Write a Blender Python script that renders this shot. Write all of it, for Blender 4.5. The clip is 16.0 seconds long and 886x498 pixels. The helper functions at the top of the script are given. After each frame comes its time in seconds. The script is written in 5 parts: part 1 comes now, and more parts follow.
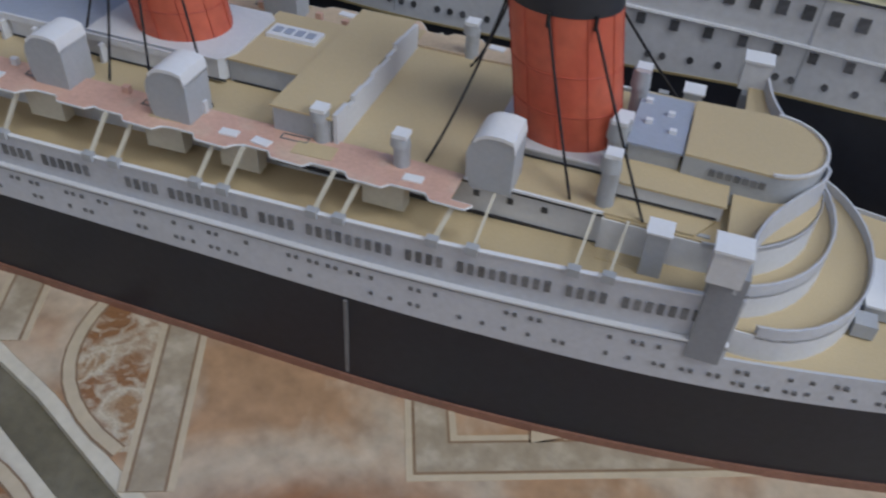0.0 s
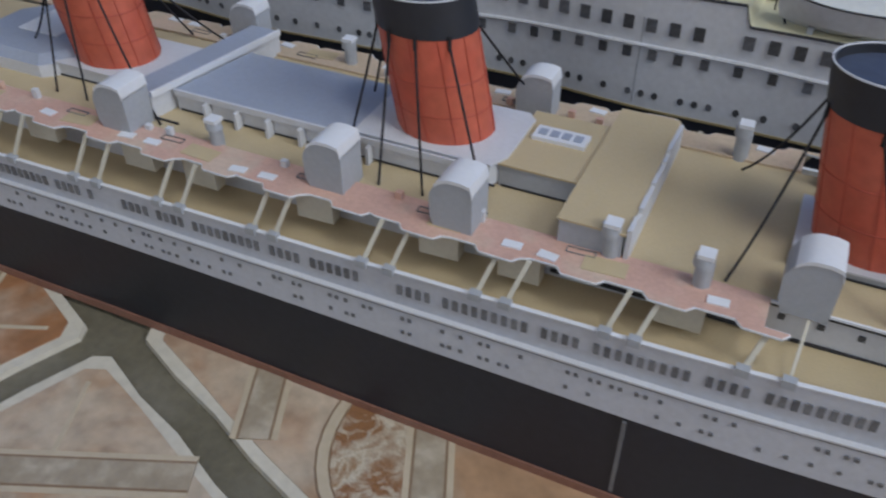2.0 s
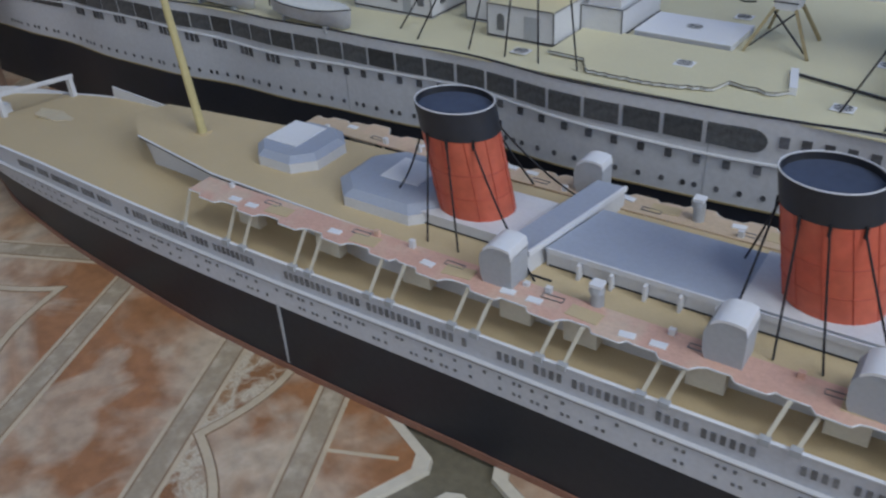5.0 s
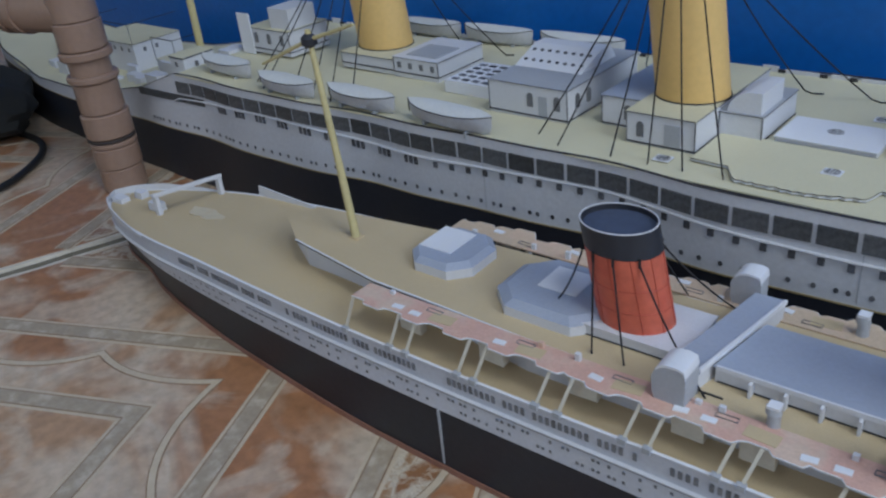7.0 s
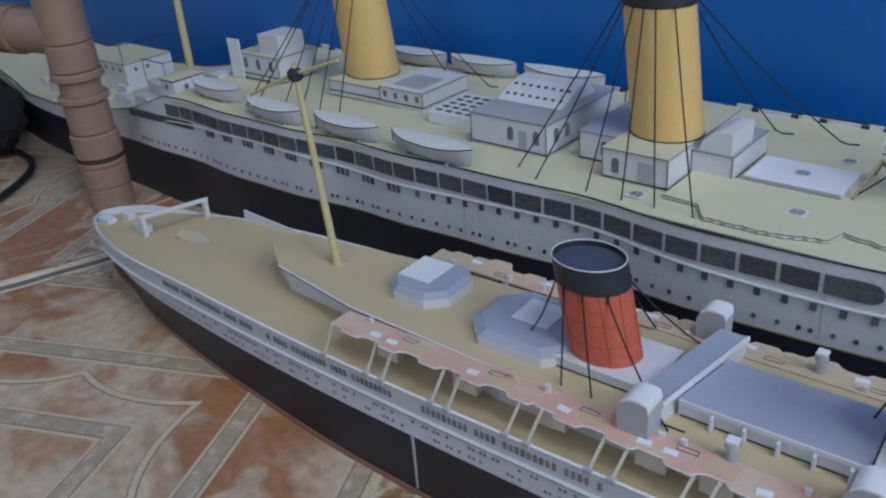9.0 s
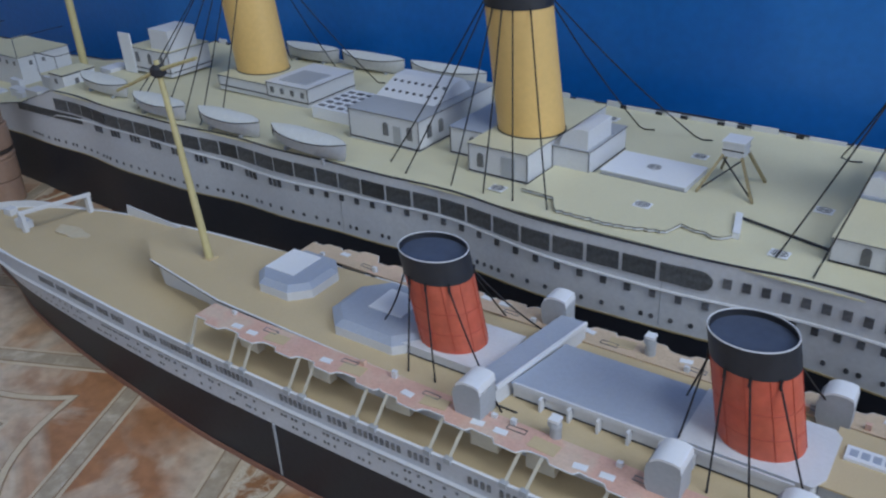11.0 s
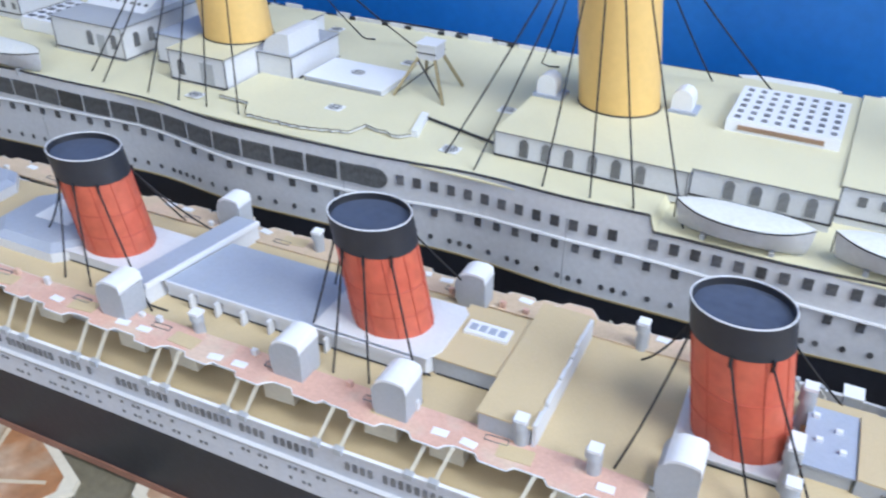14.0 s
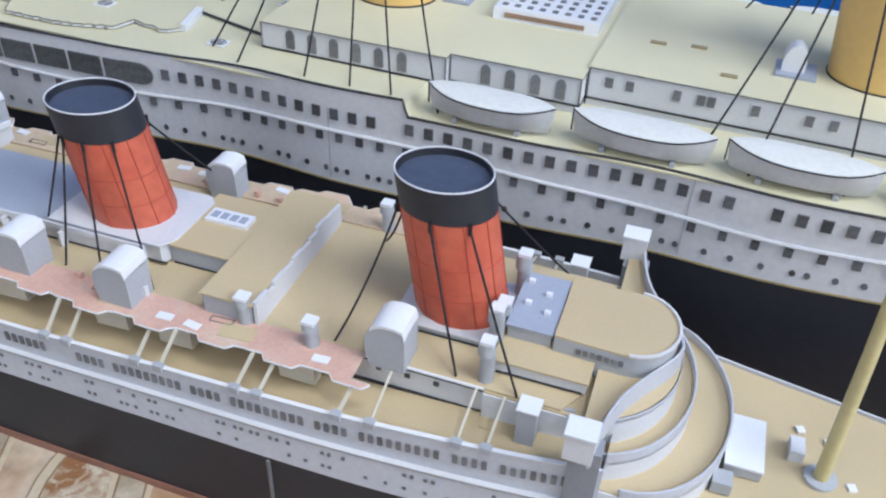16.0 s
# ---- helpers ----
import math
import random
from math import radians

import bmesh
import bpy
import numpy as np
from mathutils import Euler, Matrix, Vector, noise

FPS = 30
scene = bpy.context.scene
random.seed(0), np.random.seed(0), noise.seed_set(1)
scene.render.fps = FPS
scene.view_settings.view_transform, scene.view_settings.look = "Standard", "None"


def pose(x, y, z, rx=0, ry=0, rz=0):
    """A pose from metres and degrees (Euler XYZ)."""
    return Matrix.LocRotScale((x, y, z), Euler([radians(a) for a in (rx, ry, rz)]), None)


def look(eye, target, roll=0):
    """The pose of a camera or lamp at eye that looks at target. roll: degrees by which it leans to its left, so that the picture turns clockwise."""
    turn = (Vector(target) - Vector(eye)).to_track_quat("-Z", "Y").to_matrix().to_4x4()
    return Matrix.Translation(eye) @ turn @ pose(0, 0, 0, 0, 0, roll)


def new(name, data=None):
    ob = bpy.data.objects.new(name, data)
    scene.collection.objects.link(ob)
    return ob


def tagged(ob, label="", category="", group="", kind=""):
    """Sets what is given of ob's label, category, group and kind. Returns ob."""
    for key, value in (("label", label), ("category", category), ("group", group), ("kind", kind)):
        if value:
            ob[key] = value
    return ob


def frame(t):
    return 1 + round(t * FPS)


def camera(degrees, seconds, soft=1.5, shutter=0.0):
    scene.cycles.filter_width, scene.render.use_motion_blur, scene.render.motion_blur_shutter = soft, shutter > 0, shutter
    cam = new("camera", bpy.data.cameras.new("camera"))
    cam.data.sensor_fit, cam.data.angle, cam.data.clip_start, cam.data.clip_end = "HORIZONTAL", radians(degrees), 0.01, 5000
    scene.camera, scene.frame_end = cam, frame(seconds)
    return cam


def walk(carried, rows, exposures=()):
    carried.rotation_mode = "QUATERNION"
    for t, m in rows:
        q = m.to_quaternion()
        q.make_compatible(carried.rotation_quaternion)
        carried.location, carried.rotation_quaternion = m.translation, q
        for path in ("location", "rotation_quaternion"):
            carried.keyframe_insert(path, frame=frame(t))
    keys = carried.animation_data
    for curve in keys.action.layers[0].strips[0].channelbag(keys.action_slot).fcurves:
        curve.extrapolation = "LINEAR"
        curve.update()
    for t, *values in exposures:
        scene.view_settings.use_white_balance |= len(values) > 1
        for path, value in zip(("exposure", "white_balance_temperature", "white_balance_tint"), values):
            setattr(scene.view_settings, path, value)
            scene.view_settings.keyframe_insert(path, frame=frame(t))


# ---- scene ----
cam = camera(56.0, 16.0, soft=2.2, shutter=0.4)
PATH = [
    (0, (0.136, -0.202, 0.212), (-0.349, 1.212, -1.117), 4.0),
    (0.5, (0.12, -0.201, 0.214), (-0.431, 1.196, -1.107), 2.4),
    (1, (0.107, -0.202, 0.215), (-0.509, 1.189, -1.084), 1.3),
    (1.5, (0.093, -0.202, 0.218), (-0.562, 1.179, -1.072), 0.6),
    (2, (0.078, -0.205, 0.219), (-0.636, 1.179, -1.035), -0.0),
    (2.5, (0.065, -0.207, 0.226), (-0.719, 1.168, -0.996), -1.4),
    (3, (0.051, -0.213, 0.231), (-0.798, 1.146, -0.966), -2.1),
    (3.5, (0.038, -0.224, 0.237), (-0.86, 1.13, -0.928), -2.1),
    (4, (0.03, -0.227, 0.238), (-0.914, 1.118, -0.902), -2.3),
    (4.5, (0.019, -0.235, 0.246), (-0.974, 1.086, -0.879), -3.1),
    (5, (0.006, -0.24, 0.252), (-1.032, 1.066, -0.852), -3.9),
    (7.3, (-0.027, -0.269, 0.288), (-1.245, 0.995, -0.67), -6.2),
    (7.5, (-0.03, -0.273, 0.292), (-1.251, 0.992, -0.66), -5.9),
    (8, (-0.029, -0.277, 0.295), (-1.267, 0.979, -0.648), -6.2),
    (8.2, (-0.026, -0.274, 0.292), (-1.257, 0.989, -0.651), -5.8),
    (10.3, (0.013, -0.257, 0.293), (-1.1, 1.104, -0.66), -3.3),
    (10.5, (0.018, -0.254, 0.292), (-1.078, 1.117, -0.668), -2.8),
    (11, (0.027, -0.25, 0.296), (-1.055, 1.131, -0.664), -3.2),
    (11.5, (0.037, -0.245, 0.295), (-1.011, 1.148, -0.687), -2.9),
    (12, (0.047, -0.244, 0.295), (-0.982, 1.155, -0.696), -2.3),
    (12.5, (0.058, -0.24, 0.287), (-0.924, 1.174, -0.731), -1.5),
    (13, (0.068, -0.232, 0.278), (-0.828, 1.205, -0.786), -1.1),
    (13.5, (0.085, -0.223, 0.278), (-0.754, 1.249, -0.785), -0.6),
    (14, (0.104, -0.213, 0.275), (-0.666, 1.284, -0.803), 0.4),
    (14.5, (0.118, -0.208, 0.267), (-0.579, 1.298, -0.85), 1.2),
    (15, (0.138, -0.201, 0.262), (-0.505, 1.299, -0.894), 1.6),
    (15.5, (0.157, -0.194, 0.26), (-0.415, 1.311, -0.926), 2.7),
    (16, (0.166, -0.196, 0.261), (-0.377, 1.305, -0.944), 2.5),
]
EXPOSURES = [(0.0, -0.81, 6330, 9), (3.0, -0.77, 6280, 9), (4.0, -0.83, 6230, 8), (5.2, -0.73, 6130, 8), (7.4, -0.69, 5820, 7), (8.2, -0.69, 5820, 7), (11.0, -0.65, 5820, 7), (11.6, -0.47, 5820, 7), (12.1, -0.23, 5950, 7), (13.0, 0.22, 5970, 8), (13.6, 0.42, 5970, 8), (14.2, 0.3, 6000, 8), (15.0, 0.18, 6150, 9), (16.0, 0.06, 6150, 9)]
walk(cam, [(t, look(eye, target, roll)) for t, eye, target, roll in PATH], EXPOSURES)

# ---- world and light ----
world = bpy.data.worlds.new("world")
scene.world = world
world.use_nodes = True
_n = world.node_tree.nodes
_sky = _n.new("ShaderNodeTexSky")
_sky.sky_type = "NISHITA"
_sky.sun_disc = False
_sky.sun_elevation, _sky.sun_rotation = radians(42), radians(120)
world.node_tree.links.new(_sky.outputs["Color"], _n["Background"].inputs["Color"])
_n["Background"].inputs["Strength"].default_value = 0.1


def area_light(name, place, target, width, height, watts, colour):
    data = bpy.data.lights.new(name, "AREA")
    data.shape, data.size, data.size_y, data.energy, data.color = "RECTANGLE", width, height, watts, colour
    ob = new(name, data)
    ob.matrix_world = look(place, target)
    return ob


area_light("window_light_east", (1.86, -0.25, 1.45), (0.3, 0.0, 0.9), 1.0, 1.2, 40, (0.93, 0.97, 1.0))
# soft fill added from behind the camera; no window is known there
area_light("fill_light_south", (-0.1, -1.66, 1.45), (-0.1, 0.0, 0.6), 1.4, 1.1, 9, (0.93, 0.97, 1.0))
# unseen lamp added overhead so that the upper surfaces are brighter
area_light("added_top_light", (0.95, -0.5, 2.42), (0.95, -0.5, 0.0), 0.5, 0.5, 22, (1.0, 0.98, 0.95))


# ---- materials ----
def rgb(c):
    return (c[0], c[1], c[2], 1.0)


def surface(name, colour, rough=0.6, spread=0.08, fine=900.0, coarse=40.0, bump=0.05, metal=0.0, stain=None, gloss=0.5, object_random=0.0):
    """A surface with grain at two scales, optional stains of another colour, and fine relief."""
    m = bpy.data.materials.new(name)
    m.use_nodes = True
    nt = m.node_tree
    b = nt.nodes["Principled BSDF"]
    tc = nt.nodes.new("ShaderNodeTexCoord")
    n1, n2 = nt.nodes.new("ShaderNodeTexNoise"), nt.nodes.new("ShaderNodeTexNoise")
    n1.inputs["Scale"].default_value, n1.inputs["Detail"].default_value = coarse, 5
    n2.inputs["Scale"].default_value, n2.inputs["Detail"].default_value = fine, 3
    for n in (n1, n2):
        nt.links.new(tc.outputs["Object"], n.inputs["Vector"])
    add = nt.nodes.new("ShaderNodeMath")
    add.operation = "ADD"
    nt.links.new(n1.outputs["Fac"], add.inputs[0])
    nt.links.new(n2.outputs["Fac"], add.inputs[1])
    ramp = nt.nodes.new("ShaderNodeMapRange")
    ramp.inputs["From Min"].default_value, ramp.inputs["From Max"].default_value = 0.6, 1.4
    ramp.inputs["To Min"].default_value, ramp.inputs["To Max"].default_value = 1 - spread, 1 + spread
    nt.links.new(add.outputs[0], ramp.inputs["Value"])
    base = nt.nodes.new("ShaderNodeRGB")
    base.outputs[0].default_value = rgb(colour)
    source = base.outputs[0]
    if stain:
        mix = nt.nodes.new("ShaderNodeMix")
        mix.data_type = "RGBA"
        edge = nt.nodes.new("ShaderNodeMapRange")
        edge.inputs["From Min"].default_value, edge.inputs["From Max"].default_value = 0.5, 0.66
        edge.inputs["To Max"].default_value = stain[1]
        nt.links.new(n1.outputs["Fac"], edge.inputs["Value"])
        nt.links.new(edge.outputs["Result"], mix.inputs["Factor"])
        nt.links.new(source, mix.inputs["A"])
        mix.inputs["B"].default_value = rgb(stain[0])
        source = mix.outputs["Result"]
    hsv = nt.nodes.new("ShaderNodeHueSaturation")
    nt.links.new(source, hsv.inputs["Color"])
    value = ramp.outputs["Result"]
    if object_random:
        info = nt.nodes.new("ShaderNodeObjectInfo")
        span = nt.nodes.new("ShaderNodeMapRange")
        span.inputs["To Min"].default_value, span.inputs["To Max"].default_value = 1 - object_random, 1 + object_random
        nt.links.new(info.outputs["Random"], span.inputs["Value"])
        times = nt.nodes.new("ShaderNodeMath")
        times.operation = "MULTIPLY"
        nt.links.new(value, times.inputs[0])
        nt.links.new(span.outputs["Result"], times.inputs[1])
        value = times.outputs[0]
    nt.links.new(value, hsv.inputs["Value"])
    nt.links.new(hsv.outputs["Color"], b.inputs["Base Color"])
    b.inputs["Roughness"].default_value, b.inputs["Metallic"].default_value = rough, metal
    b.inputs["Specular IOR Level"].default_value = gloss
    if bump:
        bp = nt.nodes.new("ShaderNodeBump")
        bp.inputs["Strength"].default_value, bp.inputs["Distance"].default_value = bump, 0.002
        nt.links.new(add.outputs[0], bp.inputs["Height"])
        nt.links.new(bp.outputs["Normal"], b.inputs["Normal"])
    return m


def planked(name, colour, line, across=260.0, along=0.0, rough=0.7, stain=None):
    """Deck paper printed with fine plank lines."""
    m = surface(name, colour, rough=rough, spread=0.07, fine=1400, coarse=25, stain=stain)
    nt = m.node_tree
    hsv = [n for n in nt.nodes if n.type == "HUE_SAT"][0]
    wave = nt.nodes.new("ShaderNodeTexWave")
    wave.bands_direction = "Y"
    wave.inputs["Scale"].default_value, wave.inputs["Distortion"].default_value = across, 0.4
    tc = [n for n in nt.nodes if n.type == "TEX_COORD"][0]
    nt.links.new(tc.outputs["Object"], wave.inputs["Vector"])
    mix = nt.nodes.new("ShaderNodeMix")
    mix.data_type = "RGBA"
    lim = nt.nodes.new("ShaderNodeMapRange")
    lim.inputs["From Min"].default_value, lim.inputs["From Max"].default_value = 0.75, 1.0
    lim.inputs["To Max"].default_value = 0.2
    nt.links.new(wave.outputs["Fac"], lim.inputs["Value"])
    nt.links.new(lim.outputs["Result"], mix.inputs["Factor"])
    nt.links.new(hsv.outputs["Color"], mix.inputs["A"])
    mix.inputs["B"].default_value = rgb(line)
    b = nt.nodes["Principled BSDF"]
    nt.links.new(mix.outputs["Result"], b.inputs["Base Color"])
    return m


def marbled(name, warm, pale, grey, scale):
    """Glazed tile with printed orange, cream and grey marbling."""
    m = bpy.data.materials.new(name)
    m.use_nodes = True
    nt = m.node_tree
    b = nt.nodes["Principled BSDF"]
    tc = nt.nodes.new("ShaderNodeTexCoord")
    info = nt.nodes.new("ShaderNodeObjectInfo")
    shift = nt.nodes.new("ShaderNodeVectorMath")
    shift.operation = "ADD"
    nt.links.new(tc.outputs["Object"], shift.inputs[0])
    nt.links.new(info.outputs["Random"], shift.inputs[1])
    n1 = nt.nodes.new("ShaderNodeTexNoise")
    n1.inputs["Scale"].default_value, n1.inputs["Detail"].default_value, n1.inputs["Distortion"].default_value = scale, 6, 0.9
    n2 = nt.nodes.new("ShaderNodeTexNoise")
    n2.inputs["Scale"].default_value, n2.inputs["Detail"].default_value, n2.inputs["Distortion"].default_value = scale * 2.7, 8, 1.2
    n3 = nt.nodes.new("ShaderNodeTexNoise")
    n3.inputs["Scale"].default_value, n3.inputs["Detail"].default_value = scale * 22, 4
    for n in (n1, n2, n3):
        nt.links.new(shift.outputs[0], n.inputs["Vector"])
    r1 = nt.nodes.new("ShaderNodeValToRGB")
    r1.color_ramp.elements[0].position, r1.color_ramp.elements[0].color = 0.37, rgb(grey)
    r1.color_ramp.elements[1].position, r1.color_ramp.elements[1].color = 0.56, rgb(warm)
    e = r1.color_ramp.elements.new(0.45)
    e.color = rgb(pale)
    nt.links.new(n1.outputs["Fac"], r1.inputs["Fac"])
    r2 = nt.nodes.new("ShaderNodeMapRange")
    r2.inputs["From Min"].default_value, r2.inputs["From Max"].default_value, r2.inputs["To Max"].default_value = 0.5, 0.62, 0.7
    nt.links.new(n2.outputs["Fac"], r2.inputs["Value"])
    mix = nt.nodes.new("ShaderNodeMix")
    mix.data_type = "RGBA"
    nt.links.new(r2.outputs["Result"], mix.inputs["Factor"])
    nt.links.new(r1.outputs["Color"], mix.inputs["A"])
    mix.inputs["B"].default_value = rgb(pale)
    hsv = nt.nodes.new("ShaderNodeHueSaturation")
    r3 = nt.nodes.new("ShaderNodeMapRange")
    r3.inputs["To Min"].default_value, r3.inputs["To Max"].default_value = 0.55, 1.4
    nt.links.new(n3.outputs["Fac"], r3.inputs["Value"])
    nt.links.new(r3.outputs["Result"], hsv.inputs["Value"])
    nt.links.new(mix.outputs["Result"], hsv.inputs["Color"])
    nt.links.new(hsv.outputs["Color"], b.inputs["Base Color"])
    b.inputs["Roughness"].default_value = 0.32
    bp = nt.nodes.new("ShaderNodeBump")
    bp.inputs["Strength"].default_value, bp.inputs["Distance"].default_value = 0.12, 0.002
    nt.links.new(n2.outputs["Fac"], bp.inputs["Height"])
    nt.links.new(bp.outputs["Normal"], b.inputs["Normal"])
    return m


M_WHITE = surface("white_paper", (0.62, 0.635, 0.68), 0.6, 0.07, 700, 30, 0.04)
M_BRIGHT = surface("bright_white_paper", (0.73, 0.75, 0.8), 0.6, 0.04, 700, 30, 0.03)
M_STANCHION = surface("cream_card", (0.56, 0.53, 0.45), 0.65, 0.08, 700, 40, 0.04)
# grey card, and white card with its shade put into the colour
M_GREY = surface("grey_and_shaded_paper", (0.38, 0.4, 0.44), 0.62, 0.08, 700, 40, 0.04)
# grey card darkened to paint in the shade under the bridge wings
M_SHADE = surface("shaded_grey_paper", (0.25, 0.265, 0.3), 0.62, 0.1, 700, 40, 0.04)
M_HULLWHITE = surface("printed_hull_white", (0.5, 0.52, 0.58), 0.55, 0.1, 500, 18, 0.05)
M_LINER = surface("liner_hull_white", (0.57, 0.585, 0.63), 0.55, 0.1, 420, 14, 0.06)
M_BLACK = surface("black_hull_paper", (0.0155, 0.0175, 0.026), 0.48, 0.25, 300, 12, 0.04)
M_NAVY = surface("navy_black_paper", (0.02, 0.022, 0.03), 0.5, 0.2, 300, 20, 0.04)
M_INSIDE = surface("blue_grey_inside", (0.06, 0.075, 0.12), 0.6, 0.2, 300, 30, 0.03)
M_TAN = planked("tan_deck_paper", (0.53, 0.43, 0.27), (0.4, 0.31, 0.18), 300)
M_CREAM = planked("pale_yellow_deck_paper", (0.62, 0.59, 0.42), (0.52, 0.51, 0.35), 200)
M_PINK = surface("pink_deck_paper", (0.6, 0.38, 0.31), 0.65, 0.14, 800, 60, 0.05, stain=((0.56, 0.45, 0.36), 0.8))
M_FARPLATFORM = surface("tan_pink_deck_paper", (0.56, 0.44, 0.32), 0.65, 0.14, 800, 60, 0.05, stain=((0.58, 0.4, 0.32), 0.5))
M_BLUEGREY = surface("blue_grey_roof_paper", (0.34, 0.38, 0.475), 0.6, 0.07, 700, 30, 0.03)
M_RED = surface("orange_red_funnel_paper", (0.53, 0.12, 0.07), 0.5, 0.2, 260, 55, 0.05, stain=((0.44, 0.075, 0.045), 0.6))
M_SEAM = surface("dark_red_seam", (0.42, 0.075, 0.045), 0.55, 0.2, 400, 50, 0.03)
M_OCHRE = surface("ochre_funnel_paper", (0.68, 0.46, 0.17), 0.45, 0.07, 300, 25, 0.04)
M_YELLOW = surface("pale_yellow_card", (0.52, 0.46, 0.24), 0.6, 0.1, 400, 40, 0.04)
M_BROWNRED = surface("red_brown_boot_stripe", (0.23, 0.112, 0.08), 0.5, 0.2, 500, 60, 0.05)
M_THREAD = surface("black_thread", (0.012, 0.012, 0.016), 0.8, 0.3, 3000, 300, 0.1)
M_INK = surface("dark_window_ink", (0.085, 0.088, 0.1), 0.5, 0.4, 800, 120, 0.03, object_random=0.5)
M_INKLINE = surface("black_ink_line", (0.03, 0.03, 0.035), 0.6, 0.3, 800, 90, 0.03)
M_INKSOFT = surface("grey_window_ink", (0.16, 0.165, 0.18), 0.5, 0.25, 800, 120, 0.03, object_random=0.3)
M_PANE = surface("promenade_window_ink", (0.07, 0.074, 0.08), 0.45, 0.6, 500, 70, 0.03, object_random=0.4)
M_GOLD = surface("yellow_hull_line", (0.33, 0.27, 0.14), 0.6, 0.1, 500, 60, 0.03)
M_OLIVE = surface("olive_card", (0.3, 0.25, 0.14), 0.6, 0.15, 400, 40, 0.04)
M_COVER = surface("boat_cover_paper", (0.66, 0.67, 0.65), 0.6, 0.1, 500, 45, 0.06, stain=((0.55, 0.56, 0.56), 0.5))
M_GLUE = surface("dried_glue", (0.58, 0.51, 0.37), 0.4, 0.1, 500, 120, 0.1, stain=((0.53, 0.43, 0.28), 0.9))
M_BROWN = surface("brown_print", (0.3, 0.2, 0.14), 0.6, 0.15, 500, 60, 0.03)
M_BLUEWALL = surface("blue_wall_paint", (0.013, 0.135, 0.48), 0.4, 0.12, 160, 6, 0.06, stain=((0.03, 0.18, 0.56), 0.7))
M_WALL = surface("cream_wall_paint", (0.72, 0.69, 0.62), 0.8, 0.05, 200, 5, 0.1)
M_CEILING = surface("white_ceiling_paint", (0.78, 0.77, 0.74), 0.85, 0.04, 200, 5, 0.08)
M_PVC = surface("brown_pvc", (0.275, 0.185, 0.14), 0.3, 0.1, 250, 14, 0.03, stain=((0.3, 0.2, 0.15), 0.5))
M_RING = surface("dark_rubber_ring", (0.03, 0.022, 0.02), 0.6, 0.2, 400, 40, 0.05)
M_CLOTH = surface("black_cloth", (0.012, 0.013, 0.013), 0.9, 0.3, 600, 30, 0.3)
M_CABLE = surface("black_cable", (0.012, 0.012, 0.013), 0.45, 0.2, 500, 40, 0.05)
M_GROUT = surface("dark_grey_grout", (0.14, 0.125, 0.088), 0.75, 0.22, 300, 28, 0.35, stain=((0.17, 0.155, 0.12), 0.8))
M_EDGE = surface("cream_tile_border", (0.6, 0.56, 0.48), 0.35, 0.12, 260, 45, 0.1)
M_BAND = surface("grey_tile_band", (0.36, 0.3, 0.225), 0.35, 0.16, 400, 90, 0.12, stain=((0.5, 0.44, 0.36), 0.7))
M_LINE = surface("tan_tile_line", (0.25, 0.17, 0.11), 0.35, 0.14, 260, 60, 0.1)
M_SCROLL = surface("cream_tile_scroll", (0.52, 0.44, 0.33), 0.35, 0.12, 260, 60, 0.1)
M_TILE = marbled("marbled_tile_glaze", (0.335, 0.163, 0.079), (0.52, 0.43, 0.335), (0.4, 0.25, 0.15), 6.5)
M_MOTTLE = marbled("mottled_tile_relief", (0.27, 0.135, 0.065), (0.56, 0.5, 0.4), (0.33, 0.2, 0.11), 52.0)
M_GLASS = surface("window_frame_paint", (0.7, 0.7, 0.7), 0.5, 0.04, 200, 20, 0.03)


# ---- shape helpers ----
def add_box(bm, x0, x1, y0, y1, z0, z1):
    v = [bm.verts.new((x, y, z)) for z in (z0, z1) for x, y in ((x0, y0), (x1, y0), (x1, y1), (x0, y1))]
    for f in ((3, 2, 1, 0), (4, 5, 6, 7), (0, 1, 5, 4), (1, 2, 6, 5), (2, 3, 7, 6), (3, 0, 4, 7)):
        bm.faces.new([v[i] for i in f])


def add_prism(bm, pts, z0, z1, axis="z", top=None):
    """A polygon drawn in a plane and given depth along an axis; top: other points for the far end."""
    def at(p, h):
        return {"z": (p[0], p[1], h), "y": (p[0], h, p[1]), "x": (h, p[0], p[1])}[axis]
    a = [bm.verts.new(at(p, z0)) for p in pts]
    b = [bm.verts.new(at(p, z1)) for p in (top or pts)]
    n = len(pts)
    bm.faces.new(a[::-1])
    bm.faces.new(b)
    for i in range(n):
        bm.faces.new((a[i], a[(i + 1) % n], b[(i + 1) % n], b[i]))


def add_tube(bm, pts, r, sides=6, r_end=None):
    rings = []
    pts = [Vector(p) for p in pts]
    for i, p in enumerate(pts):
        d = (pts[min(i + 1, len(pts) - 1)] - pts[max(i - 1, 0)]).normalized()
        u = d.orthogonal().normalized()
        if rings:
            u = (last - d * last.dot(d)).normalized()
        last = u
        w = d.cross(u)
        rr = r if r_end is None else r + (r_end - r) * i / (len(pts) - 1)
        rings.append([bm.verts.new(p + rr * (math.cos(a) * u + math.sin(a) * w)) for a in (2 * math.pi * k / sides for k in range(sides))])
    for a, b in zip(rings, rings[1:]):
        for k in range(sides):
            bm.faces.new((a[k], a[(k + 1) % sides], b[(k + 1) % sides], b[k]))
    bm.faces.new(rings[0][::-1])
    bm.faces.new(rings[-1])


